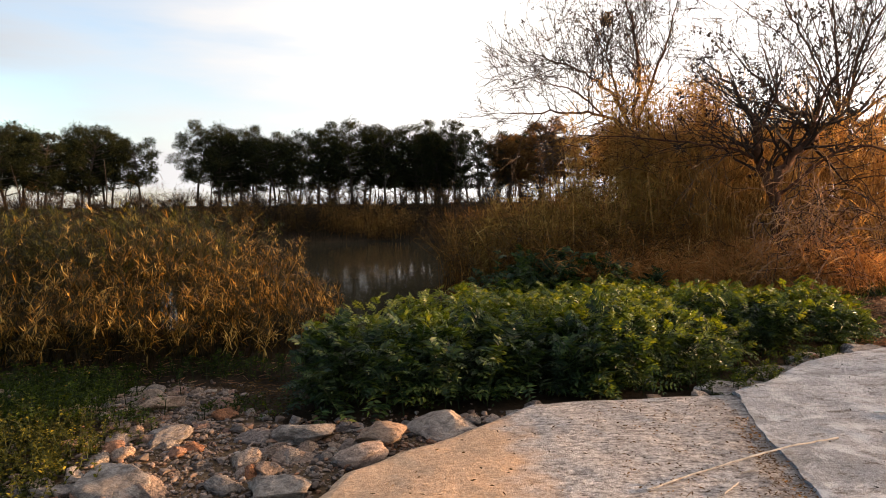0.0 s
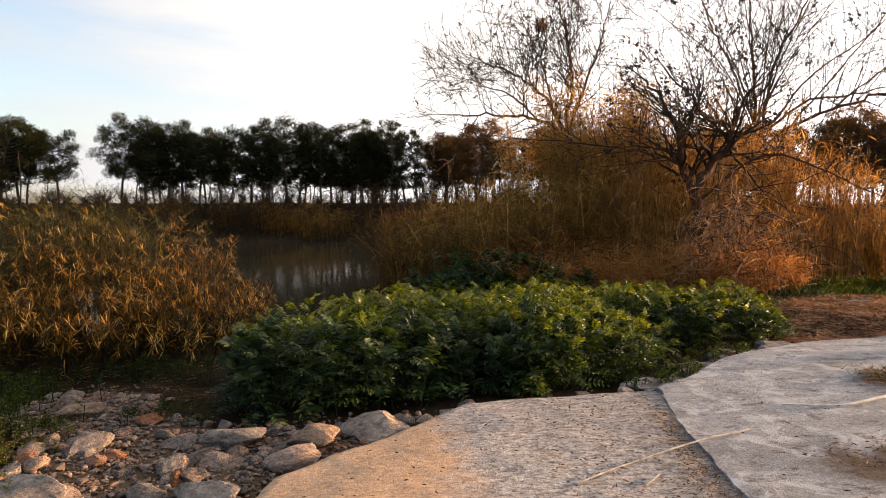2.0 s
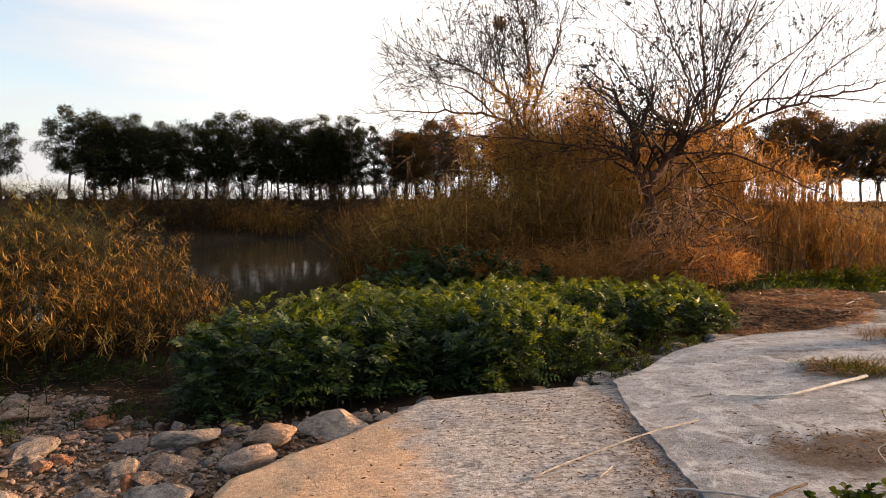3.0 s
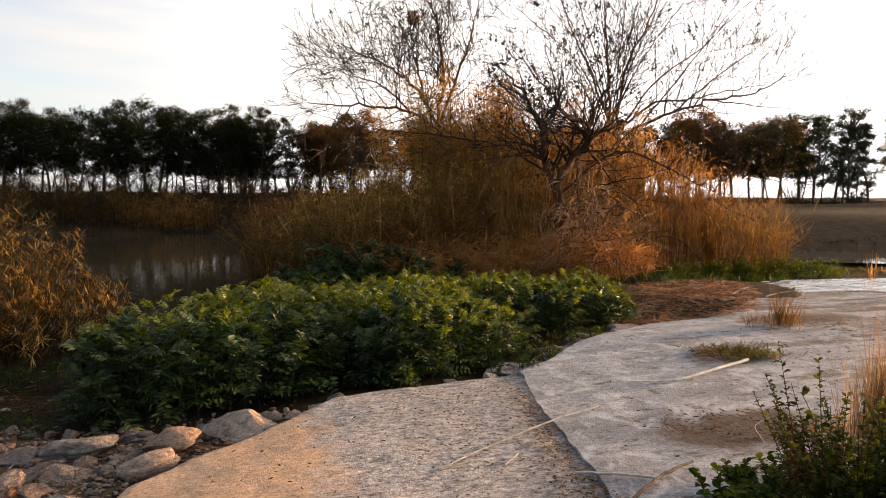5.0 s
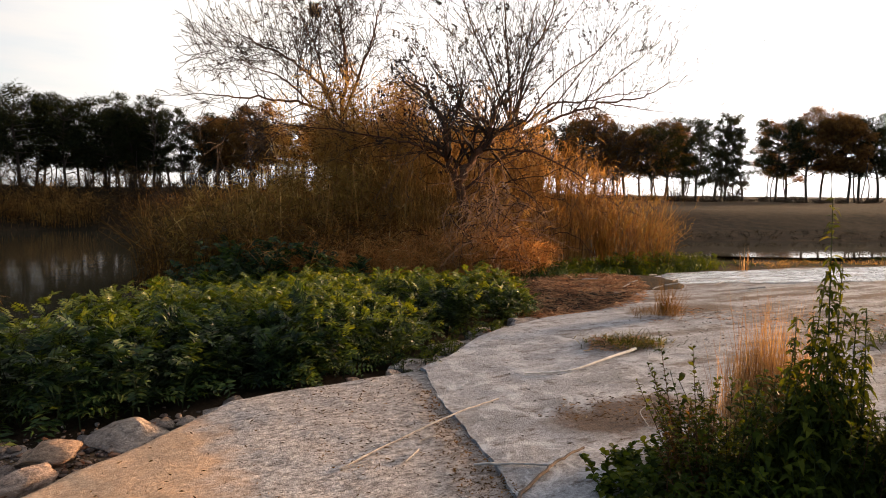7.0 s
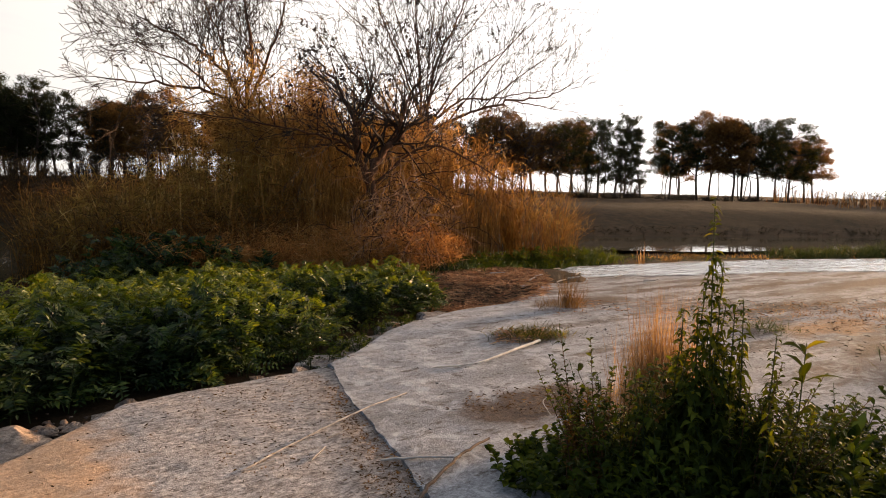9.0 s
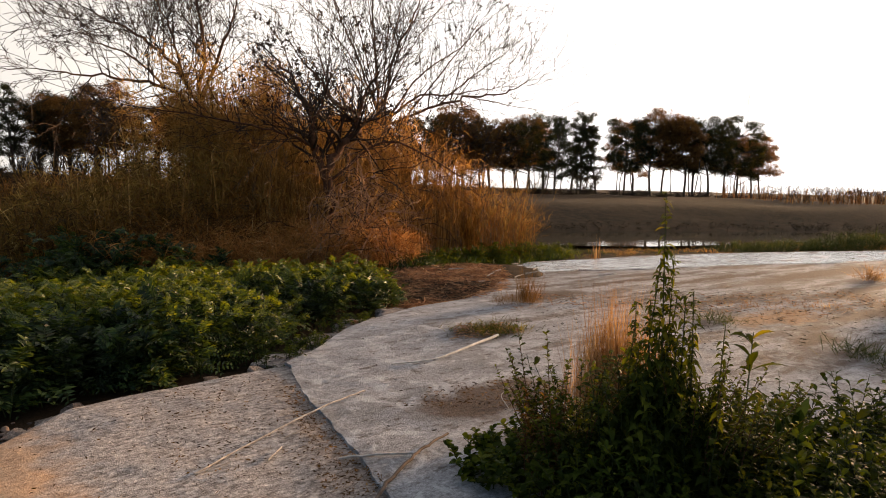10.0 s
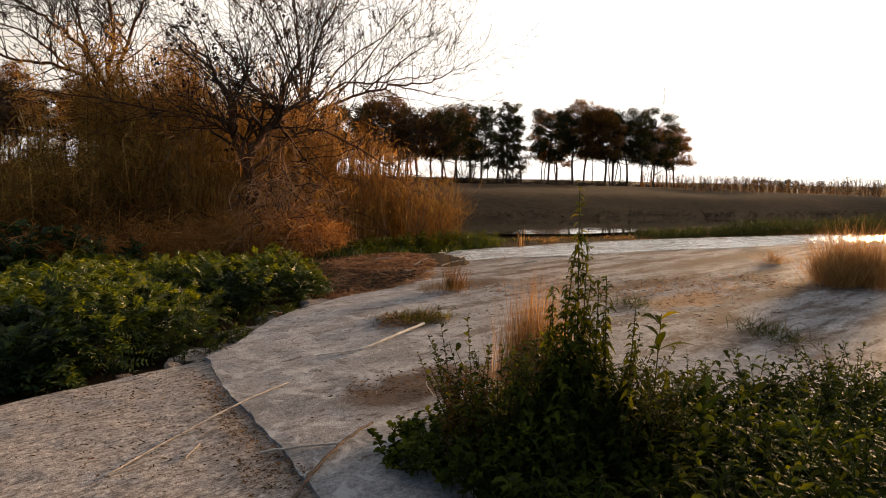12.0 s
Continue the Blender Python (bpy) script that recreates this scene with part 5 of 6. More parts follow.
# ---- pines on the far bank ----
def pine_shape(seed, tall, wide, low, leaf=None):
    """Leaning trunk, forked limbs and a broad, broken crown of needle tufts."""
    rnd, r = random.Random(seed), np.random.default_rng(seed)
    ob = thing("pine", "thin-crowned tree in the far row, coloured brown as in sun glare" if leaf else "dark green umbrella-crowned pine on the far bank", "tree", "row of pines")
    lean = r.normal(size=2) * 0.8
    top = np.array([lean[0], lean[1], tall * 0.8])
    line = spline([(0, 0, -0.4), (lean[0] * 0.2 + r.normal() * 0.2, lean[1] * 0.2, tall * 0.28), (lean[0] * 0.7, lean[1] * 0.7 + r.normal() * 0.2, tall * 0.55), tuple(top)], 5)
    pv, pf = pipe(line, np.linspace(0.11, 0.05, len(line)), 7)
    link_mesh("trunk", pv, pf, PINE_BARK, ob, smooth=True)
    for fork in range(1):
        off = r.normal(size=2) * 0.9
        side = spline([(off[0], off[1], -0.4), (off[0] * 1.2 + r.normal() * 0.25, off[1] * 1.1, tall * 0.25), (off[0] * 1.3 + r.normal() * 0.7, off[1] + r.normal() * 0.5, tall * 0.6)], 5)
        qv, qf = pipe(side, np.linspace(0.06, 0.03, len(side)), 6)
        link_mesh("side_trunk", qv, qf, PINE_BARK, ob, smooth=True)
    tufts, stems = [], []
    nb = 34
    for k in range(nb):
        h = low + (0.97 - low) * (k + rnd.random()) / nb
        s = (h - low) / (1 - low)
        reach = wide * (0.45 + 0.62 * math.sin(math.pi * min(1, 0.25 + 0.68 * s))) * rnd.uniform(0.45, 1.1)
        t = k * 2.4 + rnd.uniform(-0.6, 0.6)
        i = min(len(line) - 1, int(h / 0.8 * (len(line) - 1)))
        a = line[max(0, i - 1)]
        c = np.array([top[0] * h + math.cos(t) * reach, top[1] * h + math.sin(t) * reach, tall * (h + 0.02 * rnd.gauss(0, 1))])
        stems.append((a, c))
        n = 96 if wide > 1.5 else 46
        size = wide * rnd.uniform(0.26, 0.42)
        q = unit(r.normal(size=(n, 3))) * (r.random((n, 1)) ** 0.4) * [size, size, size * 0.62]
        tufts.append(c + q)
    p = np.concatenate(tufts)
    a, b = np.array([s[0] for s in stems]), np.array([s[1] for s in stems])
    sv, sf = tubes(a, b, 0.045, 0.02, 4)
    stuff_mesh("limb", sv, sf, PINE_BARK, ob)
    n = len(p)
    parts = [blades(p + r.normal(size=(n, 3)) * 0.08, unit(r.normal(size=(n, 3)) + [0, 0, 0.4]), r.uniform(0.16, 0.34, n), r.uniform(0.08, 0.16, n), 0.1, 1) for _ in range(4)]
    cv, cf = join(*parts)
    stuff_mesh("crown", cv, cf, leaf or NEEDLE, ob)
    return ob


PINE_AZ = [-3.1, -0.6, 0.6, 3.2, -45, -42, -39, -36.2, -33.8, -30.8, -27.4, -23.1, -21.4, -19.3, -16.4, -13, -10, -7, -4.2, -2.1, 1.8, 4.6, 6.9, 9.4, 11.5, 14, 16.5, 19, 22, 25, 28, 31, 34.5, 36.5, 38.2, 40.3, 42.4, 43.9, 45.6, 47.1, 48.4, 49.7, 51.8, 53.8, 56.5, 58.9, 61.0, 62.8]


def build_pines():
    shapes = [pine_shape(40 + k, 7.4, w, low) for k, (w, low) in enumerate(((2.3, 0.24), (2.1, 0.33), (2.0, 0.2), (2.5, 0.3), (1.2, 0.2), (2.1, 0.26)))]
    # trees with the sun glare painted into their crowns
    shapes += [pine_shape(70 + k, 7.4, w, low, GLARE_NEEDLE) for k, (w, low) in enumerate(((2.0, 0.34), (2.2, 0.38), (1.8, 0.3)))]
    r = random.Random(4)
    used = set()
    for j, az in enumerate(PINE_AZ):
        thin = any(abs(az - q) < 0.3 for q in (-2.1, -0.6, 0.6, 1.8, 45.6, 47.1, 48.4, 49.7))
        for layer in range(3):
            if layer and (thin or az in (-27.4, -23.1, 62.8)) or (layer and 4 < az < 18 and r.random() < 0.5) or (layer == 2 and az > 4):
                continue
            d = 61 + r.uniform(-1.5, 1.5) + 5 * layer
            if az > 56:
                d += (az - 56) * 2.4
            ang = radians(az + (layer * r.uniform(0.7, 1.2) if layer else r.uniform(-0.3, 0.3)))
            x, y = 0.6 + d * math.sin(ang), -0.3 + d * math.cos(ang)
            k = 4 if thin else r.choice((6, 7, 8)) if 4 < az < 18 or 35.5 < az < 43 or (az > 43 and r.random() < 0.6) else r.choice((0, 1, 2, 3, 5) if az < 30 else (1, 3, 5))
            m = Matrix.Translation((x, y, float(ground_z(x, y)) - 0.05)) @ Matrix.Rotation(r.uniform(0, 6.28), 4, "Z")
            if k not in used:
                used.add(k)
                ob = shapes[k]
                ob.matrix_world = m
            else:
                ob = copy_thing(shapes[k], m)
            s = r.uniform(0.86, 1.1) * (1.06 if thin else 1.0) * (0.96 if az < 20 else 1.0)
            ob.scale = (s * r.uniform(0.95, 1.2), s * r.uniform(0.95, 1.15), s)
    for az in (68.6, 69.2, 69.9, 70.4, 71.0, 71.7, 73.2, 75.0):
        ang, d = radians(az), 290 + r.uniform(-10, 10)
        x, y = d * math.sin(ang), d * math.cos(ang)
        ob = copy_thing(shapes[0], Matrix.Translation((x, y, float(ground_z(x, y)) - 0.05)) @ Matrix.Rotation(r.uniform(0, 6.28), 4, "Z"))
        ob["label"], ob["group"] = "small dark tree on the far horizon", "trees on the horizon"
        ob.scale = (0.6, 0.6, r.uniform(0.25, 0.4))
    for k, ob in enumerate(shapes):
        if k not in used:
            for c in list(ob.children):
                bpy.data.objects.remove(c)
            bpy.data.objects.remove(ob)


# ---- weeds, tufts and litter on and round the concrete ----
def folded(base, way, length, width, droop, seg=4, shape=0.4, fold=0.3):
    """Leaves with a sunken midrib."""
    n = len(base)
    way = unit(np.asarray(way, float))
    length, width, droop = (np.broadcast_to(np.asarray(a, float), (n,)) for a in (length, width, droop))
    side = unit(np.cross(way, np.array([0, 0, 1.0])) + rng.normal(size=(n, 3)) * 0.25)
    up = np.cross(side, way)
    rings = []
    for k in range(seg + 1):
        s = k / seg
        mid = base + way * (length * s)[:, None]
        mid[:, 2] -= droop * length * s * s
        w = (0.2 + 0.8 * s / shape) if s < shape else max(0.03, 1 - ((s - shape) / (1 - shape)) ** 1.5)
        half = (width * w * 0.5)[:, None]
        rings += [mid - side * half + up * half * fold, mid, mid + side * half + up * half * fold]
    v = np.stack(rings, 1).reshape(-1, 3)
    f = np.array([[3 * k + j, 3 * k + j + 1, 3 * k + j + 4, 3 * k + j + 3] for k in range(seg) for j in range(2)])
    return v, (f[None] + (np.arange(n) * 3 * (seg + 1))[:, None, None]).reshape(-1, 4)


def top_z(x, y):
    """The surface that things stand on: concrete where there is any, else the earth."""
    x, y = np.asarray(x, float), np.asarray(y, float)
    joint = np.interp(y, [p[1] for p in JOINT], [p[0] for p in JOINT])
    slab = np.where(x < joint, rough_height(x, y), smooth_height(x, y))
    earth = ground_z(x, y)
    return np.where(inside(x, y, SLAB), np.maximum(slab, earth), earth)


def weed(name, label, spots, tall, leaves, size, width, mat=None, lean=0.15, low=0.1, rise=0.5, droop=0.5, group="weeds by the ford", taper=0.5, stem=0.004, stem_mat=None):
    """Stalks with simple leaves all round them."""
    spots, tall = np.asarray(spots, float), np.asarray(tall, float)
    n = len(spots)
    foot = np.column_stack([spots, top_z(spots[:, 0], spots[:, 1]) - 0.02])
    bend = rng.normal(size=(n, 3)) * [lean, lean, 0]
    mid = foot + unit(bend + [0, 0, 1]) * (tall * 0.5)[:, None]
    tip = mid + unit(bend * 2 + [0, 0, 1]) * (tall * 0.5)[:, None]
    st = join(tubes(foot, mid, stem, stem * 0.75, 5), tubes(mid, tip, stem * 0.75, stem * 0.35, 5))
    m = n * leaves
    s = np.tile((np.arange(leaves) + 0.5) / leaves, n) * (1 - low) + low + rng.normal(size=m) * 0.02
    s = np.clip(s, low, 1)
    f_, m_, t_ = (np.repeat(q, leaves, 0) for q in (foot, mid, tip))
    at = np.where((s < 0.5)[:, None], f_ + (m_ - f_) * (2 * s)[:, None], m_ + (t_ - m_) * (2 * s - 1)[:, None])
    t = np.tile(np.arange(leaves) * 2.4, n) + np.repeat(rng.uniform(0, 6.28, n), leaves)
    way = np.stack([np.cos(t), np.sin(t), rise + 0.5 * s + rng.normal(size=m) * 0.25], 1)
    ln = size * (1 - taper * s) * rng.uniform(0.7, 1.2, m)
    lf = folded(at, way, ln, ln * width, droop * rng.uniform(0.5, 1.4, m), 4 if size > 0.2 else 3)
    c = foot.mean(0)
    ob = thing(name, label, "plant", group, tuple(c))
    stuff_mesh("foliage", lf[0] - c, lf[1], mat or WEED, ob)
    stuff_mesh("stalk", st[0] - c, st[1], stem_mat or GREEN_STEM, ob)
    return ob


def tuft(name, label, x, y, n, tall, spread, mat, lean=0.4, width=0.006, group="grass tufts on the ford", droop=0.35):
    """A bunch of grass blades."""
    spots = np.array([x, y]) + rng.normal(size=(n, 2)) * spread
    foot = np.column_stack([spots, top_z(spots[:, 0], spots[:, 1]) - 0.01])
    way = rng.normal(size=(n, 3)) * [lean, lean, 0.1] + [0, 0, 1]
    v, f = blades(foot, way, rng.uniform(0.45, 1.1, n) * tall, width, rng.uniform(0.2, 1.6, n) * droop, 3)
    c = foot.mean(0)
    ob = thing(name, label, "grass", group, tuple(c))
    stuff_mesh("foliage", v - c, f, mat, ob)
    return ob


def litter(name, label, poly, n, mat, size, flat=0.15):
    """Dead stalks and leaves lying on the ground."""
    p = scatter(n, poly)
    z = top_z(p[:, 0], p[:, 1]) + rng.uniform(0.004, 0.03, n)
    way = np.column_stack([rng.normal(size=(n, 2)), rng.normal(size=n) * flat])
    v, f = blades(np.column_stack([p, z]), way, rng.uniform(0.4, 1.2, n) * size, rng.uniform(0.004, 0.012, n), 0.05, 2)
    v[:, 2] = np.maximum(v[:, 2], top_z(v[:, 0], v[:, 1]) + 0.004)
    return tagged(link_mesh(name, v, f, mat), label, "litter", kind="stuff")


NEAR_BED = [(2.85, 2.5), (3.0, 2.66), (3.4, 2.66), (3.8, 2.4), (4.1, 2.0), (4.4, 1.75), (4.9, 1.45), (5.3, 1.2), (6.0, 0.95), (6.2, 0.2), (4.6, -0.5), (2.7, -0.6), (2.75, 0.6), (2.86, 1.6), (2.82, 2.1)]


def build_near_weeds():
    spots = scatter(1500, NEAR_BED)
    cells = {}
    for p in spots:
        cells.setdefault((math.floor(p[0] / 0.6), math.floor(p[1] / 0.6)), []).append(p)
    for key in sorted(cells):
        p = np.array(cells[key])
        far = np.hypot(p[:, 0] - 3.4, p[:, 1] - 1.6)
        # low and creeping by the slab, knee-high further in
        tall = 0.2 + 0.2 * step(2.35, 1.5, p[:, 1]) + 0.1 * step(3.0, 3.5, p[:, 0]) * step(2.4, 1.9, p[:, 1]) + 0.28 * step(1.0, 0.1, p[:, 1]) * step(4.6, 3.6, p[:, 0]) + 0.14 * np.exp(-((far / 0.5) ** 2)) + 0.08 * wave(p[:, 0], p[:, 1], 2.6, 2.0)
        tall = np.maximum(tall * rng.uniform(0.7, 1.1, len(p)), 0.07)
        kind = (key[0] + 2 * key[1]) % 4
        if p[:, 1].mean() > 1.75:
            weed("creeping_weed", "low creeping round-leaved green weed on the concrete edge", p, tall, 15, 0.075, 0.75, LUSH, lean=0.5, low=0.2, droop=0.4, taper=0.25)
        elif kind == 1:
            weed("leafy_weed", "yellow-green leafy weed beside the concrete", p, tall, 16, 0.12, 0.4, LUSH, lean=0.3, low=0.2)
        elif kind == 0:
            weed("leafy_weed", "dense dark green leafy weed beside the concrete", p, tall, 15, 0.15, 0.42, WEED, lean=0.25, low=0.2)
        elif kind == 2:
            weed("leafy_weed", "narrow-leaved green weed beside the concrete", p, tall, 14, 0.2, 0.22, WEED, lean=0.25, low=0.2, droop=0.7)
        else:
            weed("leafy_weed", "dense small-leaved green weed beside the concrete", p, tall, 20, 0.095, 0.55, OLIVE if p[:, 0].mean() < 3.8 else WEED, lean=0.3, low=0.2)
    # leafy shoulder round the foot of the spires
    p = np.array([3.41, 1.54]) + rng.normal(size=(66, 2)) * [0.13, 0.15]
    weed("leafy_weed", "shaded leafy weed round the tall spires", p, rng.uniform(0.45, 0.86, 66), 20, 0.11, 0.42, OLIVE, lean=0.14, low=0.3, droop=0.9, taper=0.3)
    p = np.array([3.2, 1.86]) + rng.normal(size=(30, 2)) * [0.08, 0.1]
    weed("leafy_weed", "dark leafy weed beside the tall spires", p, rng.uniform(0.35, 0.8, 30), 26, 0.075, 0.45, WEED, lean=0.1, low=0.15, droop=0.8, taper=0.3)
    # the tall spires: drooping pointed leaves, small and sparse towards the top
    for x, y, h, n, size in ((3.37, 1.59, 1.66, 70, 0.16), (3.43, 1.53, 1.15, 60, 0.17), (3.29, 1.7, 1.34, 56, 0.17), (3.33, 1.62, 1.15, 50, 0.17), (3.47, 1.47, 1.18, 50, 0.17), (3.24, 1.76, 1.0, 42, 0.17), (3.5, 1.41, 1.02, 42, 0.17), (3.4, 1.66, 0.98, 42, 0.17), (3.3, 1.56, 0.95, 42, 0.17), (3.44, 1.62, 1.06, 46, 0.16), (3.54, 1.5, 0.9, 40, 0.16)):
        weed("tall_weed", "tall upright green weed going to seed", np.array([x + 0.05, y - 0.08]) + np.array([[0, 0], [0.05, 0.03], [-0.04, 0.05], [0.02, -0.06]]) + rng.normal(size=(4, 2)) * 0.015, h * np.array([1.0, 0.82, 0.68, 0.56]), int(n * 2.0), size * 0.72, 0.4, OLIVE, lean=0.025, low=0.16, rise=0.3, droop=1.0, taper=0.6, stem=0.006)
    # brownish twiggy sprays that lean out beside them
    for x, y, h, lean in ((3.18, 1.88, 0.98, 0.16), (3.12, 1.96, 0.92, 0.14), (3.18, 2.04, 0.8, 0.15), (3.08, 2.0, 0.72, 0.15), (3.58, 1.36, 0.98, 0.16), (3.64, 1.28, 0.92, 0.2), (3.72, 1.36, 0.82, 0.24), (3.6, 1.46, 0.9, 0.18), (3.3, 2.2, 0.5, 0.3)):
        p = np.array([x, y]) + rng.normal(size=(11, 2)) * 0.055
        weed("twiggy_weed", "brownish twiggy weed with small leaves", p, rng.uniform(0.55, 1.05, 11) * h, 52, 0.052, 0.5, RUSSET if x < 3.12 else OLIVE, lean=lean, low=0.3, taper=0.25, stem=0.0035, stem_mat=BARK)
    weed("dock_plant", "upright broad-leaved green dock", np.array([[3.74, 1.02], [3.84, 0.98]]), np.array([0.6, 0.54]), 6, 0.24, 0.26, GREEN, lean=0.1, low=0.7, rise=1.8, droop=0.25, taper=0.1)
    weed("broad_grass", "broad upright green blades above the weeds", np.array([[3.68, 0.3], [3.76, 0.36], [3.6, 0.42]]), np.array([0.8, 0.74, 0.7]), 5, 0.3, 0.13, GREEN, lean=0.1, low=0.75, rise=2.2, droop=0.2, taper=0.1)
    # narrow-leaved plants in front of the slab
    for x, y, h, n, low in ((3.7, 1.24, 0.98, 20, 0.4), (3.62, 1.16, 0.62, 9, 0.4), (3.86, 1.12, 0.56, 9, 0.4), (4.3, 0.96, 0.6, 10, 0.4)):
        weed("lanceolate_weed", "green weed with long pointed leaves", np.array([[x, y]]), np.array([h]), n, 0.28, 0.24, OLIVE, lean=0.06, low=low, rise=0.5, droop=0.5, taper=0.45, stem=0.006)
    # dry grass standing behind
    for x, y, n, h in ((4.29, 2.47, 300, 1.2), (4.23, 2.55, 260, 1.1), (4.37, 2.41, 260, 1.12), (4.35, 2.57, 220, 1.15), (4.15, 2.59, 150, 0.85), (4.17, 2.45, 150, 0.85), (4.07, 2.57, 110, 0.65), (4.45, 2.33, 120, 0.8)):
        tuft("dry_grass", "tall fine dry straw-coloured grass behind the weeds", x, y, n, h, 0.09, STRAW, 0.09, 0.0045, droop=0.3)


def build_tufts():
    for x, y, n, h, s in ((5.2, 5.2, 260, 0.17, 0.15), (5.5, 5.12, 320, 0.2, 0.15), (5.36, 4.98, 180, 0.13, 0.15), (8.2, 4.0, 140, 0.24, 0.16), (8.0, 2.28, 200, 0.3, 0.16), (7.85, 2.0, 120, 0.22, 0.16)):
        tuft("grass_tuft", "low green-brown grass tuft growing on the concrete", x, y, n, h, s, YELLOW_WEED if x < 6 and n > 200 else GRASS, 0.7)
    for x, y, n, h, s in ((6.95, 6.25, 130, 0.72, 0.06), (7.06, 6.18, 70, 0.5, 0.06), (6.75, 6.3, 90, 0.3, 0.16), (10.5, 4.0, 160, 0.12, 0.3), (9.8, 4.3, 160, 0.1, 0.3), (11.8, 3.6, 120, 0.12, 0.3), (13.4, 9.6, 60, 0.4, 0.1), (12.6, 9.9, 50, 0.3, 0.1)):
        tuft("dry_tuft", "dry brown grass tuft on the silt", x, y, n, h, s, RUSSET if h > 0.25 else DULL_CANE, 0.16 if h > 0.5 else 0.35, 0.005)
    tuft("pale_plume", "pale feathery dead stalk at the water's edge", 13.2, 10.25, 16, 0.95, 0.04, STRAW, 0.06, 0.014)
    for x, y, n, h, s in ((14.7, 4.6, 170, 0.48, 0.12),):
        tuft("dry_bush", "small rounded orange dry bush on the ford", x, y, n, h, s, STRAW, 0.6, 0.008)
    # straw colour stands in for low sun shining through the blades
    for k in range(22):
        x, y = 12.9 + rng.normal() * 0.35, 2.75 + rng.normal() * 0.22
        tuft("yellow_grass", "sunlit yellow-green grass clump at the edge of the ford", x, y, 150, rng.uniform(0.7, 1.5), 0.14, STRAW, 0.3, 0.006, "sunlit grass clumps")
    # leafy plants and grass between the ford and the upper pool
    for x, y, n, h in ((8.9, 10.9, 16, 0.34), (9.6, 11.0, 18, 0.4), (10.3, 11.2, 18, 0.42), (11.0, 11.3, 18, 0.4), (11.7, 11.6, 16, 0.38), (12.4, 11.7, 14, 0.34), (8.2, 10.8, 12, 0.3), (13.1, 12.0, 12, 0.3)):
        p = np.array([x, y]) + rng.normal(size=(n, 2)) * [0.32, 0.2]
        green_patch(p, rng.uniform(0.6, 1.1, n) * h, 0.06, 8, "bank_plant", "bright green leafy plant on the river's edge", LUSH, 0.5, 4)
    for k in range(95):
        s = rng.random()
        x = 7.4 + 6.8 * s
        y = 10.9 + 1.6 * s + rng.normal() * 0.35
        tuft("bank_grass", "lush green grass on the river's edge", x, y, 150, rng.uniform(0.26, 0.52), 0.25, GREEN if k % 3 else LUSH, 0.5, 0.014, "grass at the river's edge")
    for k in range(70):
        s = rng.random()
        x = 14 + 16 * s
        y = 12.7 - 4.4 * s + rng.normal() * 0.45
        tuft("edge_grass", "low yellowing grass along the upper pool", x, y, 90, rng.uniform(0.08, 0.22), 0.4, GRASS if k % 2 else BROWN_LEAF, 0.6, 0.012, "grass at the river's edge")
    # yellow-green weeds beside the stones
    for x, y, n, h in ((-2.35, 3.75, 60, 0.24), (-2.7, 4.1, 60, 0.26), (-2.25, 3.45, 40, 0.2), (-2.9, 3.7, 60, 0.32), (-2.6, 4.4, 60, 0.22), (-3.1, 4.4, 60, 0.3), (-2.25, 4.0, 40, 0.2), (-2.35, 4.3, 40, 0.18)):
        p = np.array([x, y]) + rng.normal(size=(n, 2)) * 0.17
        weed("yellow_weed", "yellow-green leafy weed beside the stones", p, rng.uniform(0.5, 1.0, n) * h, 11, 0.065, 0.5, YELLOW_WEED, 0.25)
    for k in range(120):
        x, y = -3.6 + rng.normal() * 0.8, 5.2 + rng.normal() * 0.6
        if x < -2.95:
            tuft("bed_grass", "short green grass among the stones", x, y, 140, rng.uniform(0.08, 0.18), 0.16, WEED if k % 3 else GRASS, 0.8, 0.011, "grass among the stones")


def stick(label, pts, r0, r1, name="stick", mat=None):
    pts = [(x, y, float(top_z(x, y)) + r0 * 0.9 + 0.006 + h) for x, y, h in pts]
    line = spline(pts, 8)
    line[1:-1] += rng.normal(size=(len(line) - 2, 3)) * r0 * 0.25
    v, f = pipe(line, np.linspace(r0, r1, len(line)), 7)
    c = line[0].copy()
    ob = tagged(link_mesh(name, v - c, f, mat or PALE_STICK, smooth=True), label, "stick", "sticks on the concrete")
    ob.location = c


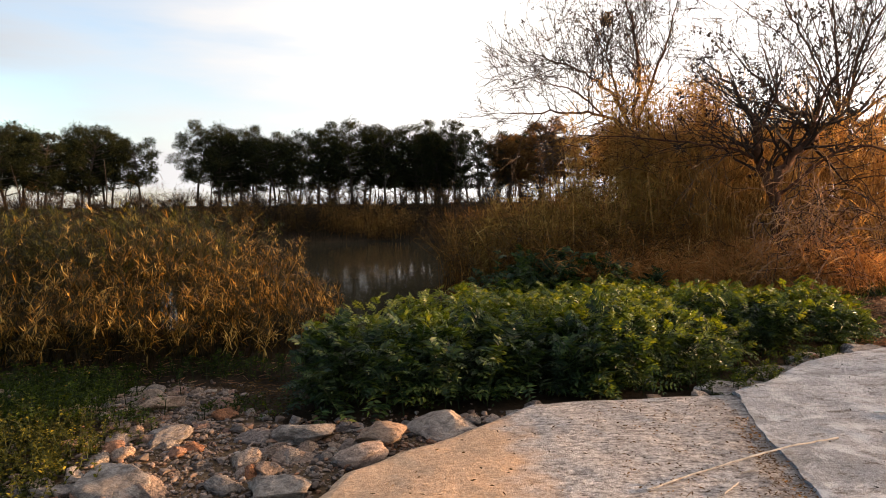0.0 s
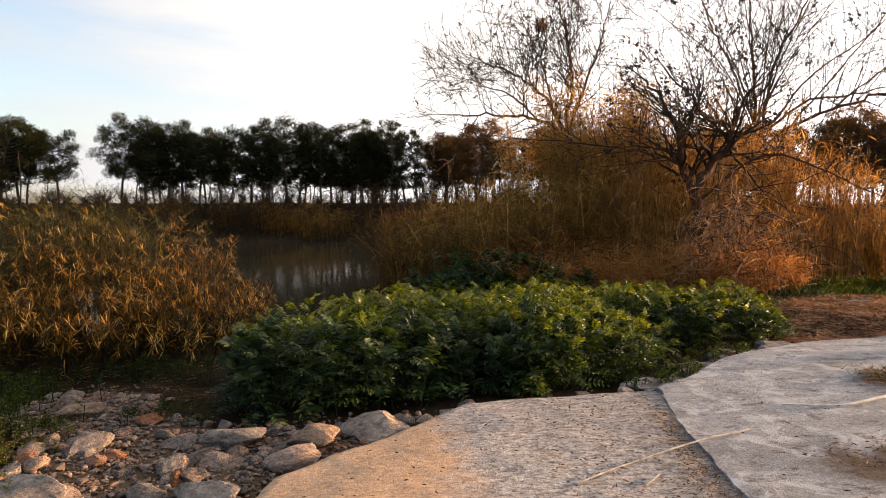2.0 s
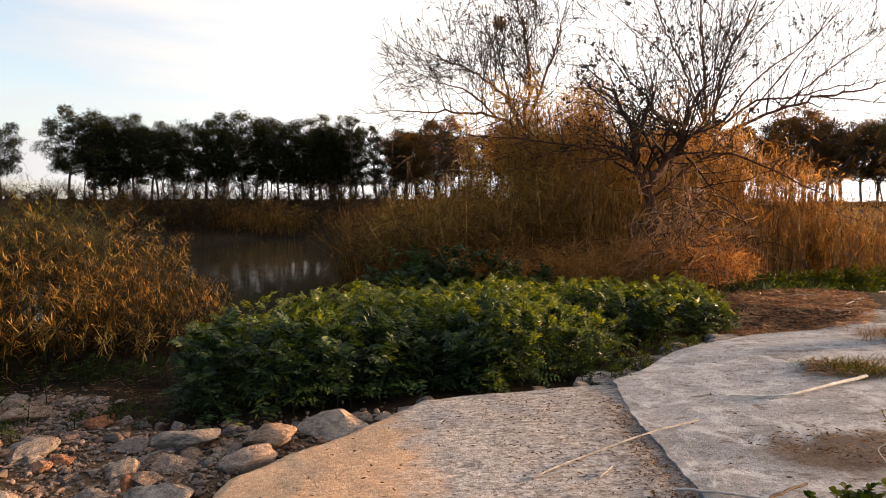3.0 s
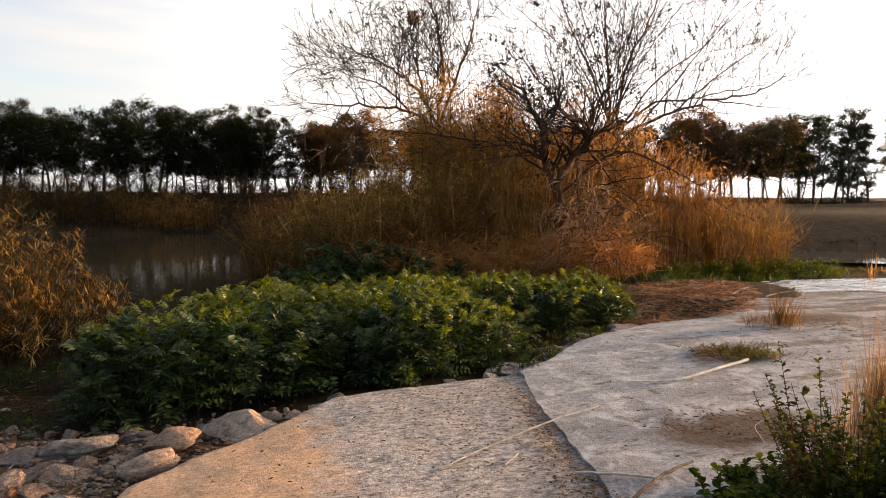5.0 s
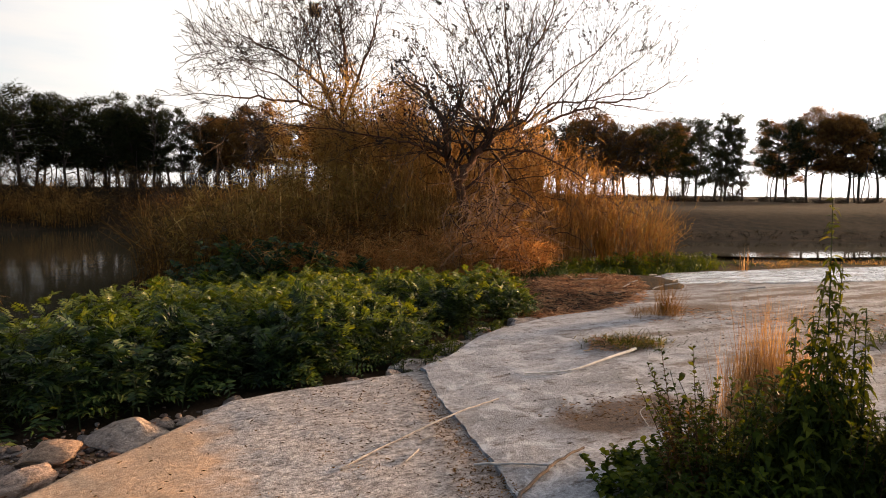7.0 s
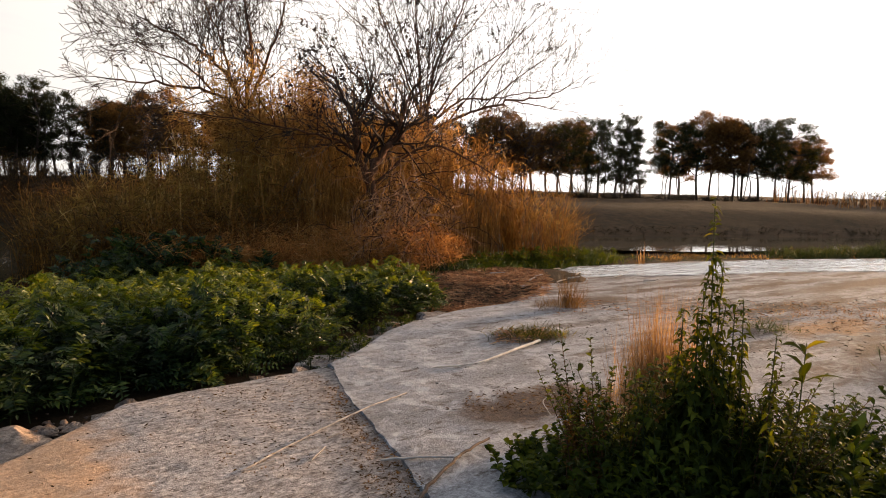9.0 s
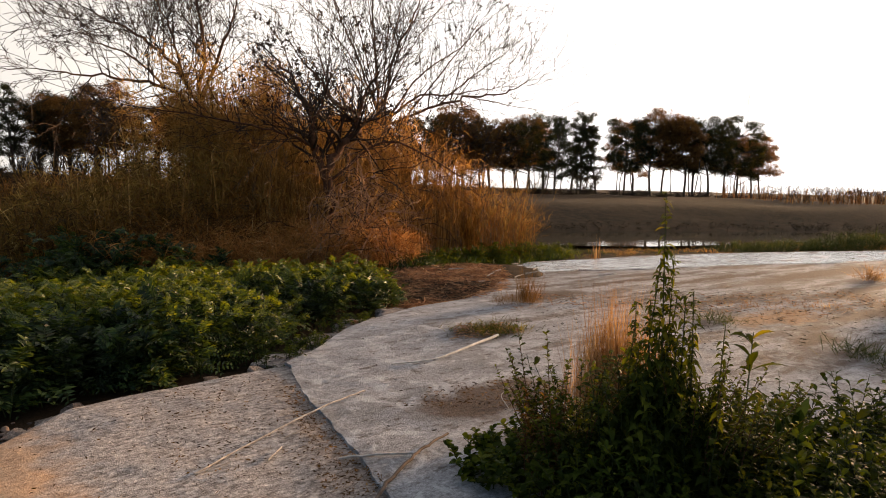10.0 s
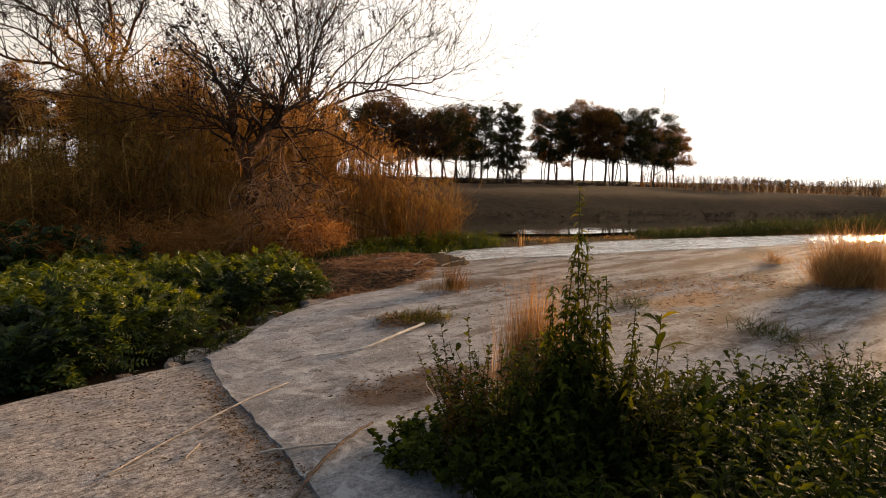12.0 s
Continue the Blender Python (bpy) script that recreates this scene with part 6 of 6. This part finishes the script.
def build_litter():
    stick("pale bent dry branch on the concrete", [(3.64, 4.5, 0), (4.07, 4.41, 0.01), (4.6, 4.58, 0.02), (5.19, 4.81, 0.02)], 0.006, 0.016, "branch", WHITE_STICK)
    stick("thin straight dry cane across the joint", [(1.57, 3.23, 0), (2.08, 3.54, 0), (2.6, 3.77, 0.02), (3.08, 3.99, 0)], 0.0055, 0.0065, mat=PALE_STICK)
    stick("thin dry cane on the concrete", [(2.34, 2.97, 0.01), (2.55, 2.87, 0), (2.78, 2.74, 0)], 0.008, 0.007, mat=PALE_STICK)
    stick("long brown stick beside the weeds", [(2.2, 2.34, 0), (2.48, 2.57, 0), (2.8, 2.76, 0.005), (3.1, 2.89, 0)], 0.012, 0.008, mat=DARK_STICK)
    stick("short pale split cane on the concrete", [(1.98, 3.18, 0), (2.12, 3.33, 0)], 0.0065, 0.0065, mat=PALE_STICK)
    stick("short dry stalk on the concrete", [(1.59, 3.23, 0), (1.79, 3.28, 0)], 0.0055, 0.005, mat=PALE_STICK)
    stick("short dry stalk beside the joint", [(2.18, 3.45, 0), (2.36, 3.52, 0.01)], 0.0045, 0.004)
    stick("curled dry stalk beside the weeds", [(3.78, 3.05, 0), (3.82, 3.18, 0.06), (3.95, 3.2, 0.1)], 0.004, 0.003)
    for k in range(10):
        x, y, t = rng.uniform(8, 11), rng.uniform(7.5, 10.3), rng.uniform(-0.6, 0.6)
        stick("pale driftwood stick at the water's edge", [(x, y, 0), (x + 0.3 * math.cos(t), y + 0.3 * math.sin(t), 0.02)], 0.014, 0.009)
    litter("dead_litter", "brown dead leaf and reed litter against the concrete", [(5.4, 7.0), (6.6, 6.9), (7.4, 7.2), (8.6, 8.4), (9.4, 9.7), (9.0, 10.6), (7.4, 10.8), (6.0, 9.6), (5.5, 8.2)], 13000, LITTER, 0.14)
    litter("straw_litter", "rotted straw lying on the concrete", [(3.1, 3.5), (3.6, 3.75), (4.3, 3.6), (4.6, 3.1), (4.2, 2.9), (3.6, 3.15)], 500, DARK_REED, 0.04)
    litter("tuft_litter", "dead grass round the tufts", [(4.7, 4.95), (5.1, 5.5), (5.7, 5.3), (5.6, 4.8)], 500, LITTER, 0.07)
    litter("silt_litter", "dead straw spread over the silt", [(6.3, 6.0), (7.6, 6.6), (8.4, 6.0), (10.5, 5.0), (12.5, 4.2), (12.0, 3.2), (9.2, 3.4), (7.4, 5.4)], 900, LITTER, 0.1)
    litter("silt_grit", "dark grit and twig bits strewn over the silt", [(6.0, 5.2), (7.6, 6.4), (9.0, 6.2), (12.5, 4.8), (14.0, 3.2), (12.0, 2.2), (8.2, 2.6), (5.8, 3.6)], 1500, SCRUB, 0.07)
    litter("slab_grit", "dark grit scattered on the concrete", [(2.7, 2.9), (3.0, 4.9), (4.6, 6.2), (6.6, 6.8), (7.2, 5.0), (5.4, 3.4), (3.9, 2.9)], 200, SCRUB, 0.03)
    litter("joint_litter", "grit and straw along the joint", [(2.05, 2.5), (2.4, 2.5), (2.57, 3.75), (2.66, 4.4), (2.54, 4.4), (2.38, 3.75)], 800, DARK_REED, 0.03)
    litter("slab_crumbs", "dark plant crumbs strewn over the rough concrete", [(1.5, 3.2), (2.3, 2.6), (2.62, 4.3), (2.7, 4.95), (1.9, 5.0), (1.4, 4.4)], 700, DARK_REED, 0.024)
    litter("bed_litter", "dead reed blades under the sedge", [(-6.5, 6.7), (-4, 6.2), (-2.4, 6.3), (-1.0, 5.8), (-0.9, 6.6), (-1.6, 7.4), (-4, 7.4), (-6.5, 7.4)], 450, LITTER, 0.16)
    litter("leaf_litter", "dark reddish dead leaves between stones and bushes", [(-2.1, 6.2), (-1.7, 5.7), (-1.5, 5.2), (-1.1, 4.9), (-0.9, 5.3), (-1.0, 6.0), (-1.5, 6.5)], 900, DARK_REED, 0.05)
    litter("sand_grit", "small straw bits and grit on the sand", [(-0.1, 3.2), (0.4, 4.0), (1.2, 4.7), (2.3, 4.8), (2.2, 3.2), (1.4, 2.6), (0.2, 2.6)], 260, DARK_REED, 0.035)


def build_twigs():
    """Pale arching shoots that hang round the foot of the gnarled tree."""
    rnd = random.Random(9)
    c = np.array([6.7, 11.2, 0.0])
    ob = thing("hanging_shrub", "pale arching bare shoots hanging round the tree's foot", "shrub", "", tuple(c))
    for k in range(95):
        tw = Twigs()
        t = rnd.uniform(0, 6.28)
        p = Vector((6.5 + rnd.gauss(0, 0.9 if k % 2 else 0.3), 10.75 + rnd.gauss(0, 0.3), rnd.uniform(0.3, 1.9)))
        d = Vector((math.cos(t), -abs(math.sin(t)) * 0.6, rnd.uniform(-0.5, 1.0))).normalized()
        r, n = rnd.uniform(0.005, 0.012), rnd.randint(6, 13)
        for i in range(n):
            d = (d + Vector((rnd.gauss(0, 0.3), rnd.gauss(0, 0.3), -0.14 + rnd.gauss(0, 0.28)))).normalized()
            q = p + d * 0.15
            if q.z < 0.03:
                break
            tw.add(p[:], q[:], r, r * 0.9)
            for _ in range(rnd.randint(0, 2)):
                e = (d + Vector((rnd.gauss(0, 0.7), rnd.gauss(0, 0.7), rnd.gauss(0, 0.6)))).normalized()
                m = q + e * rnd.uniform(0.1, 0.25)
                tw.add(q[:], m[:], r * 0.5, r * 0.4)
                e = (e + Vector((rnd.gauss(0, 0.4), rnd.gauss(0, 0.4), rnd.gauss(-0.1, 0.4)))).normalized()
                tw.add(m[:], (m + e * rnd.uniform(0.1, 0.25))[:], r * 0.4, r * 0.2)
            r *= 0.92
            p = q
        if tw.a:
            v, f = tubes(np.array(tw.a), np.array(tw.b), np.array(tw.ra), np.array(tw.rb), 4)
            link_mesh("shoot", v - c, f, PALE_TWIG if k % 2 == 0 else TWIG, ob)


def build_arches():
    """Long leafless shoots that arch out of the fork and hang to the ground like a dome."""
    rnd = random.Random(31)
    c = np.array([6.6, 11.3, 0.0])
    ob = thing("arching_shrub", "dome of long pale arching leafless shoots", "shrub", "", tuple(c))
    for k in range(30):
        t = rnd.uniform(-2.7, 0.5)
        reach = rnd.uniform(0.4, 2.0)
        top = rnd.uniform(0.9, 2.5)
        ex, ey = math.cos(t) * reach, math.sin(t) * reach * 0.5
        pts = [(rnd.gauss(0, 0.15), rnd.gauss(0, 0.1), top - rnd.uniform(0.0, 0.5)), (ex * 0.4, ey * 0.5 - 0.1, top), (ex * 0.8, ey - 0.15, top * 0.72), (ex + rnd.gauss(0, 0.1), ey - 0.2, max(0.08, top * rnd.uniform(0.05, 0.45)))]
        line = spline(pts, 5)
        line[1:] += np.array([[rnd.gauss(0, 0.022) for _ in range(3)] for _ in range(len(line) - 1)])
        v, f = pipe(line, np.linspace(rnd.uniform(0.006, 0.012), 0.003, len(line)), 5)
        side = [(v, f)]
        for _ in range(5):
            i = rnd.randint(3, len(line) - 1)
            d = np.array([rnd.gauss(0, 0.14), rnd.gauss(0, 0.1), rnd.uniform(-0.3, 0.08)])
            side.append(pipe(np.array([line[i], line[i] + d * 0.5 + [rnd.gauss(0, 0.03)] * 3, line[i] + d]), np.array([0.005, 0.004, 0.003]), 5))
        v, f = join(*side)
        link_mesh("shoot", v, f, PALE_TWIG if k % 2 else TWIG, ob, smooth=True)


def brown_bush(label, x, y, tall, wide, n, seed, mat=None, low=0.15, k=46, stem_mat=None):
    """A shrub that keeps its withered leaves: many thin stems, with a ragged cloud of leaf clumps."""
    r = np.random.default_rng(seed)
    z = float(ground_z(x, y))
    c = np.array([x, y, z])
    t = r.uniform(0, 6.28, k)
    tip = np.column_stack([np.cos(t) * wide * r.uniform(0.2, 1, k), np.sin(t) * wide * r.uniform(0.2, 1, k), tall * r.uniform(0.6, 1.05, k)])
    foot = np.column_stack([r.normal(size=(k, 2)) * 0.12, np.full(k, -0.1)])
    mid = (foot + tip) / 2 + r.normal(size=(k, 3)) * 0.15
    st = join(tubes(foot, mid, 0.022, 0.014, 4), tubes(mid, tip, 0.014, 0.005, 4))
    s = r.uniform(low, 1.05, n)
    pick = r.integers(0, k, n)
    at = np.where((s < 0.5)[:, None], foot[pick] + (mid - foot)[pick] * (2 * s)[:, None], mid[pick] + (tip - mid)[pick] * (2 * s - 1)[:, None]) + r.normal(size=(n, 3)) * 0.11
    lf = blades(at, r.normal(size=(n, 3)) + [0, 0, 0.6], r.uniform(0.12, 0.3, n), r.uniform(0.01, 0.03, n), 0.3, 2)
    ob = thing("withered_bush", label, "shrub", "withered bushes", tuple(c))
    stuff_mesh("foliage", lf[0], lf[1], mat or BROWN_LEAF, ob)
    stuff_mesh("stalk", st[0], st[1], stem_mat or TWIG, ob)


BROWN_TOPS = [(6.9, 14.4, 4.6, 0.8, 3000, 81), (7.6, 14.2, 4.5, 0.7, 2600, 82), (8.4, 13.8, 4.3, 0.7, 2400, 83), (9.1, 13.4, 3.9, 0.7, 2000, 84), (6.0, 15.0, 4.9, 0.9, 3200, 85)]


def build_bushes():
    # bright leaves and pale stems offset the shade these stand in
    for x, y, h, w, n, sd in ((5.4, 14.9, 4.2, 1.1, 5200, 2), (5.9, 15.2, 4.4, 1.0, 4000, 5), (6.4, 16.4, 4.0, 1.0, 3600, 7), (8.2, 14.6, 3.6, 0.9, 3000, 8)):
        brown_bush("olive-brown bush with withered leaves behind the reeds", x, y, h, w, n, sd, stem_mat=CANE)
    for x, y, h, w, n, sd in ((5.4, 13.9, 4.7, 0.8, 4200, 9), (4.5, 14.6, 4.4, 1.0, 4400, 21), (3.9, 15.6, 4.0, 0.9, 3000, 22), (5.0, 15.4, 4.8, 0.9, 4400, 23), (6.2, 14.0, 4.5, 0.8, 3000, 24)):
        brown_bush("tall olive-brown bush standing above the reeds", x, y, h, w, n, sd, None, 0.45, 15, CANE)
    for x, y, h, w, n, sd in BROWN_TOPS:
        brown_bush("tall thin olive-brown bush behind the gnarled tree", x, y, h, w, n, sd, None, 0.4, 26, CANE)
    for x, y, h, w, n, sd in ((9.2, 14.2, 3.5, 0.9, 1300, 51), (10.0, 13.9, 3.3, 0.8, 1200, 52), (10.7, 13.6, 3.0, 0.8, 1100, 53), (11.5, 13.4, 2.6, 0.7, 900, 54)):
        brown_bush("twiggy brown bush at the edge of the reeds", x, y, h, w, n, sd, DULL_CANE, 0.3, 60, CANE)
    for x, y, h, w, n, sd in ((1.3, 12.2, 1.5, 0.7, 2200, 61), (2.3, 12.0, 1.9, 0.8, 2600, 62), (3.4, 12.3, 2.2, 0.8, 2800, 63), (1.9, 14.0, 2.1, 0.9, 2600, 64), (3.0, 14.2, 2.5, 0.9, 2800, 65), (4.3, 12.6, 2.5, 0.8, 2800, 66), (0.9, 14.6, 1.6, 0.8, 2000, 67)):
        brown_bush("tangled olive-brown bush above the water", x, y, h, w, n, sd, OLIVE_REED, 0.1, 60, CANE)
    for x, y, h, w, n, sd in ((-27, 42.5, 2.7, 2.2, 1800, 71), (-23.5, 44.5, 2.8, 2.4, 1800, 72), (-20, 47, 2.6, 2.4, 1800, 73), (-16.8, 49.5, 2.9, 2.4, 1800, 74), (-13.5, 51.5, 2.6, 2.2, 1800, 75), (-30.5, 40.5, 2.4, 2.2, 1800, 76), (-10.5, 52.5, 2.4, 2.0, 1600, 77)):
        brown_bush("hazy olive shrub on the far bank", x, y, h, w, n, sd, OLIVE_REED, 0.2)
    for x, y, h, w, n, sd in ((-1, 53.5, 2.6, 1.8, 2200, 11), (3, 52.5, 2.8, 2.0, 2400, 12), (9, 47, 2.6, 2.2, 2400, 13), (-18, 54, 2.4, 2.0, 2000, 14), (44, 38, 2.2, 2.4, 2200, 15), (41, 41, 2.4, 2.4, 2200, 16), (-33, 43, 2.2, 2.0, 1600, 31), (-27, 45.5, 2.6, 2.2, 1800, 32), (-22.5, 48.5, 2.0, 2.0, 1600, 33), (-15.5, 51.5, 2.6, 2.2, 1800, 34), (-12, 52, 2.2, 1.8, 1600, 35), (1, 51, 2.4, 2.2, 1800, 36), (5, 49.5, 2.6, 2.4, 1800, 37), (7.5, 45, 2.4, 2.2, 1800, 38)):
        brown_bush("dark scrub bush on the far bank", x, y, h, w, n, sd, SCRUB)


def build_nest():
    """A ball of twigs high in the spreading tree."""
    n = 240
    u = rng.normal(size=(n, 3)) * [0.08, 0.08, 0.1]
    w = unit(rng.normal(size=(n, 3))) * rng.uniform(0.04, 0.14, (n, 1))
    c = np.array([5.36, 20.65, 7.55])
    ob = thing("bird_nest", "ball of dry twigs caught in the bare tree", "nest", "", tuple(c))
    v, f = tubes(u - w, u + w, 0.008, 0.006, 4)
    stuff_mesh("twig", v, f, CANE, ob)


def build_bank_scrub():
    # undergrowth under the pines, its shade put into the leaf colour
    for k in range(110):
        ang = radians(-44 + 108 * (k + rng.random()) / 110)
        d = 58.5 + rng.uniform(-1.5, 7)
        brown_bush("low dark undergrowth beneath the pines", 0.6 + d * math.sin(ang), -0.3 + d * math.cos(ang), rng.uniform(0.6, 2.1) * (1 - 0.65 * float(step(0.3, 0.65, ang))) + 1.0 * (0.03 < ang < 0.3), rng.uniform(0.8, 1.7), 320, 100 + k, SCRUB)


def build_far():
    # a guyed radio mast far beyond the pines
    ang, d = radians(61.2), 300
    x, y = 0.7 + d * math.sin(ang), -0.4 + d * math.cos(ang)
    z = float(ground_z(x, y))
    ob = thing("radio_mast", "thin lattice radio mast on the horizon", "mast", "", (x, y, z))
    for k in range(3):
        t = k * 2.094
        a = np.array([[0.35 * math.cos(t), 0.35 * math.sin(t), 0.0]])
        pv, pf = tubes(a, a * 0.6 + [[0, 0, 42.0]], 0.07, 0.06, 5)
        link_mesh("mast_leg", pv, pf, MAST, ob)
    hs = np.arange(1.5, 42, 3.0)
    for k in range(3):
        t, u = k * 2.094, (k + 1) * 2.094
        a = np.column_stack([0.33 * np.cos(t) + 0 * hs, 0.33 * np.sin(t) + 0 * hs, hs])
        b = np.column_stack([0.33 * np.cos(u) + 0 * hs, 0.33 * np.sin(u) + 0 * hs, hs + 1.5])
        pv, pf = tubes(a, b, 0.04, 0.04, 4)
        link_mesh("brace", pv, pf, MAST, ob)


build_stones()
build_green_bed()
build_sedge()
build_reeds()
build_trees()
build_pines()
build_near_weeds()
build_tufts()
build_litter()
build_twigs()
build_arches()
build_bushes()
build_bank_scrub()
build_nest()
build_far()
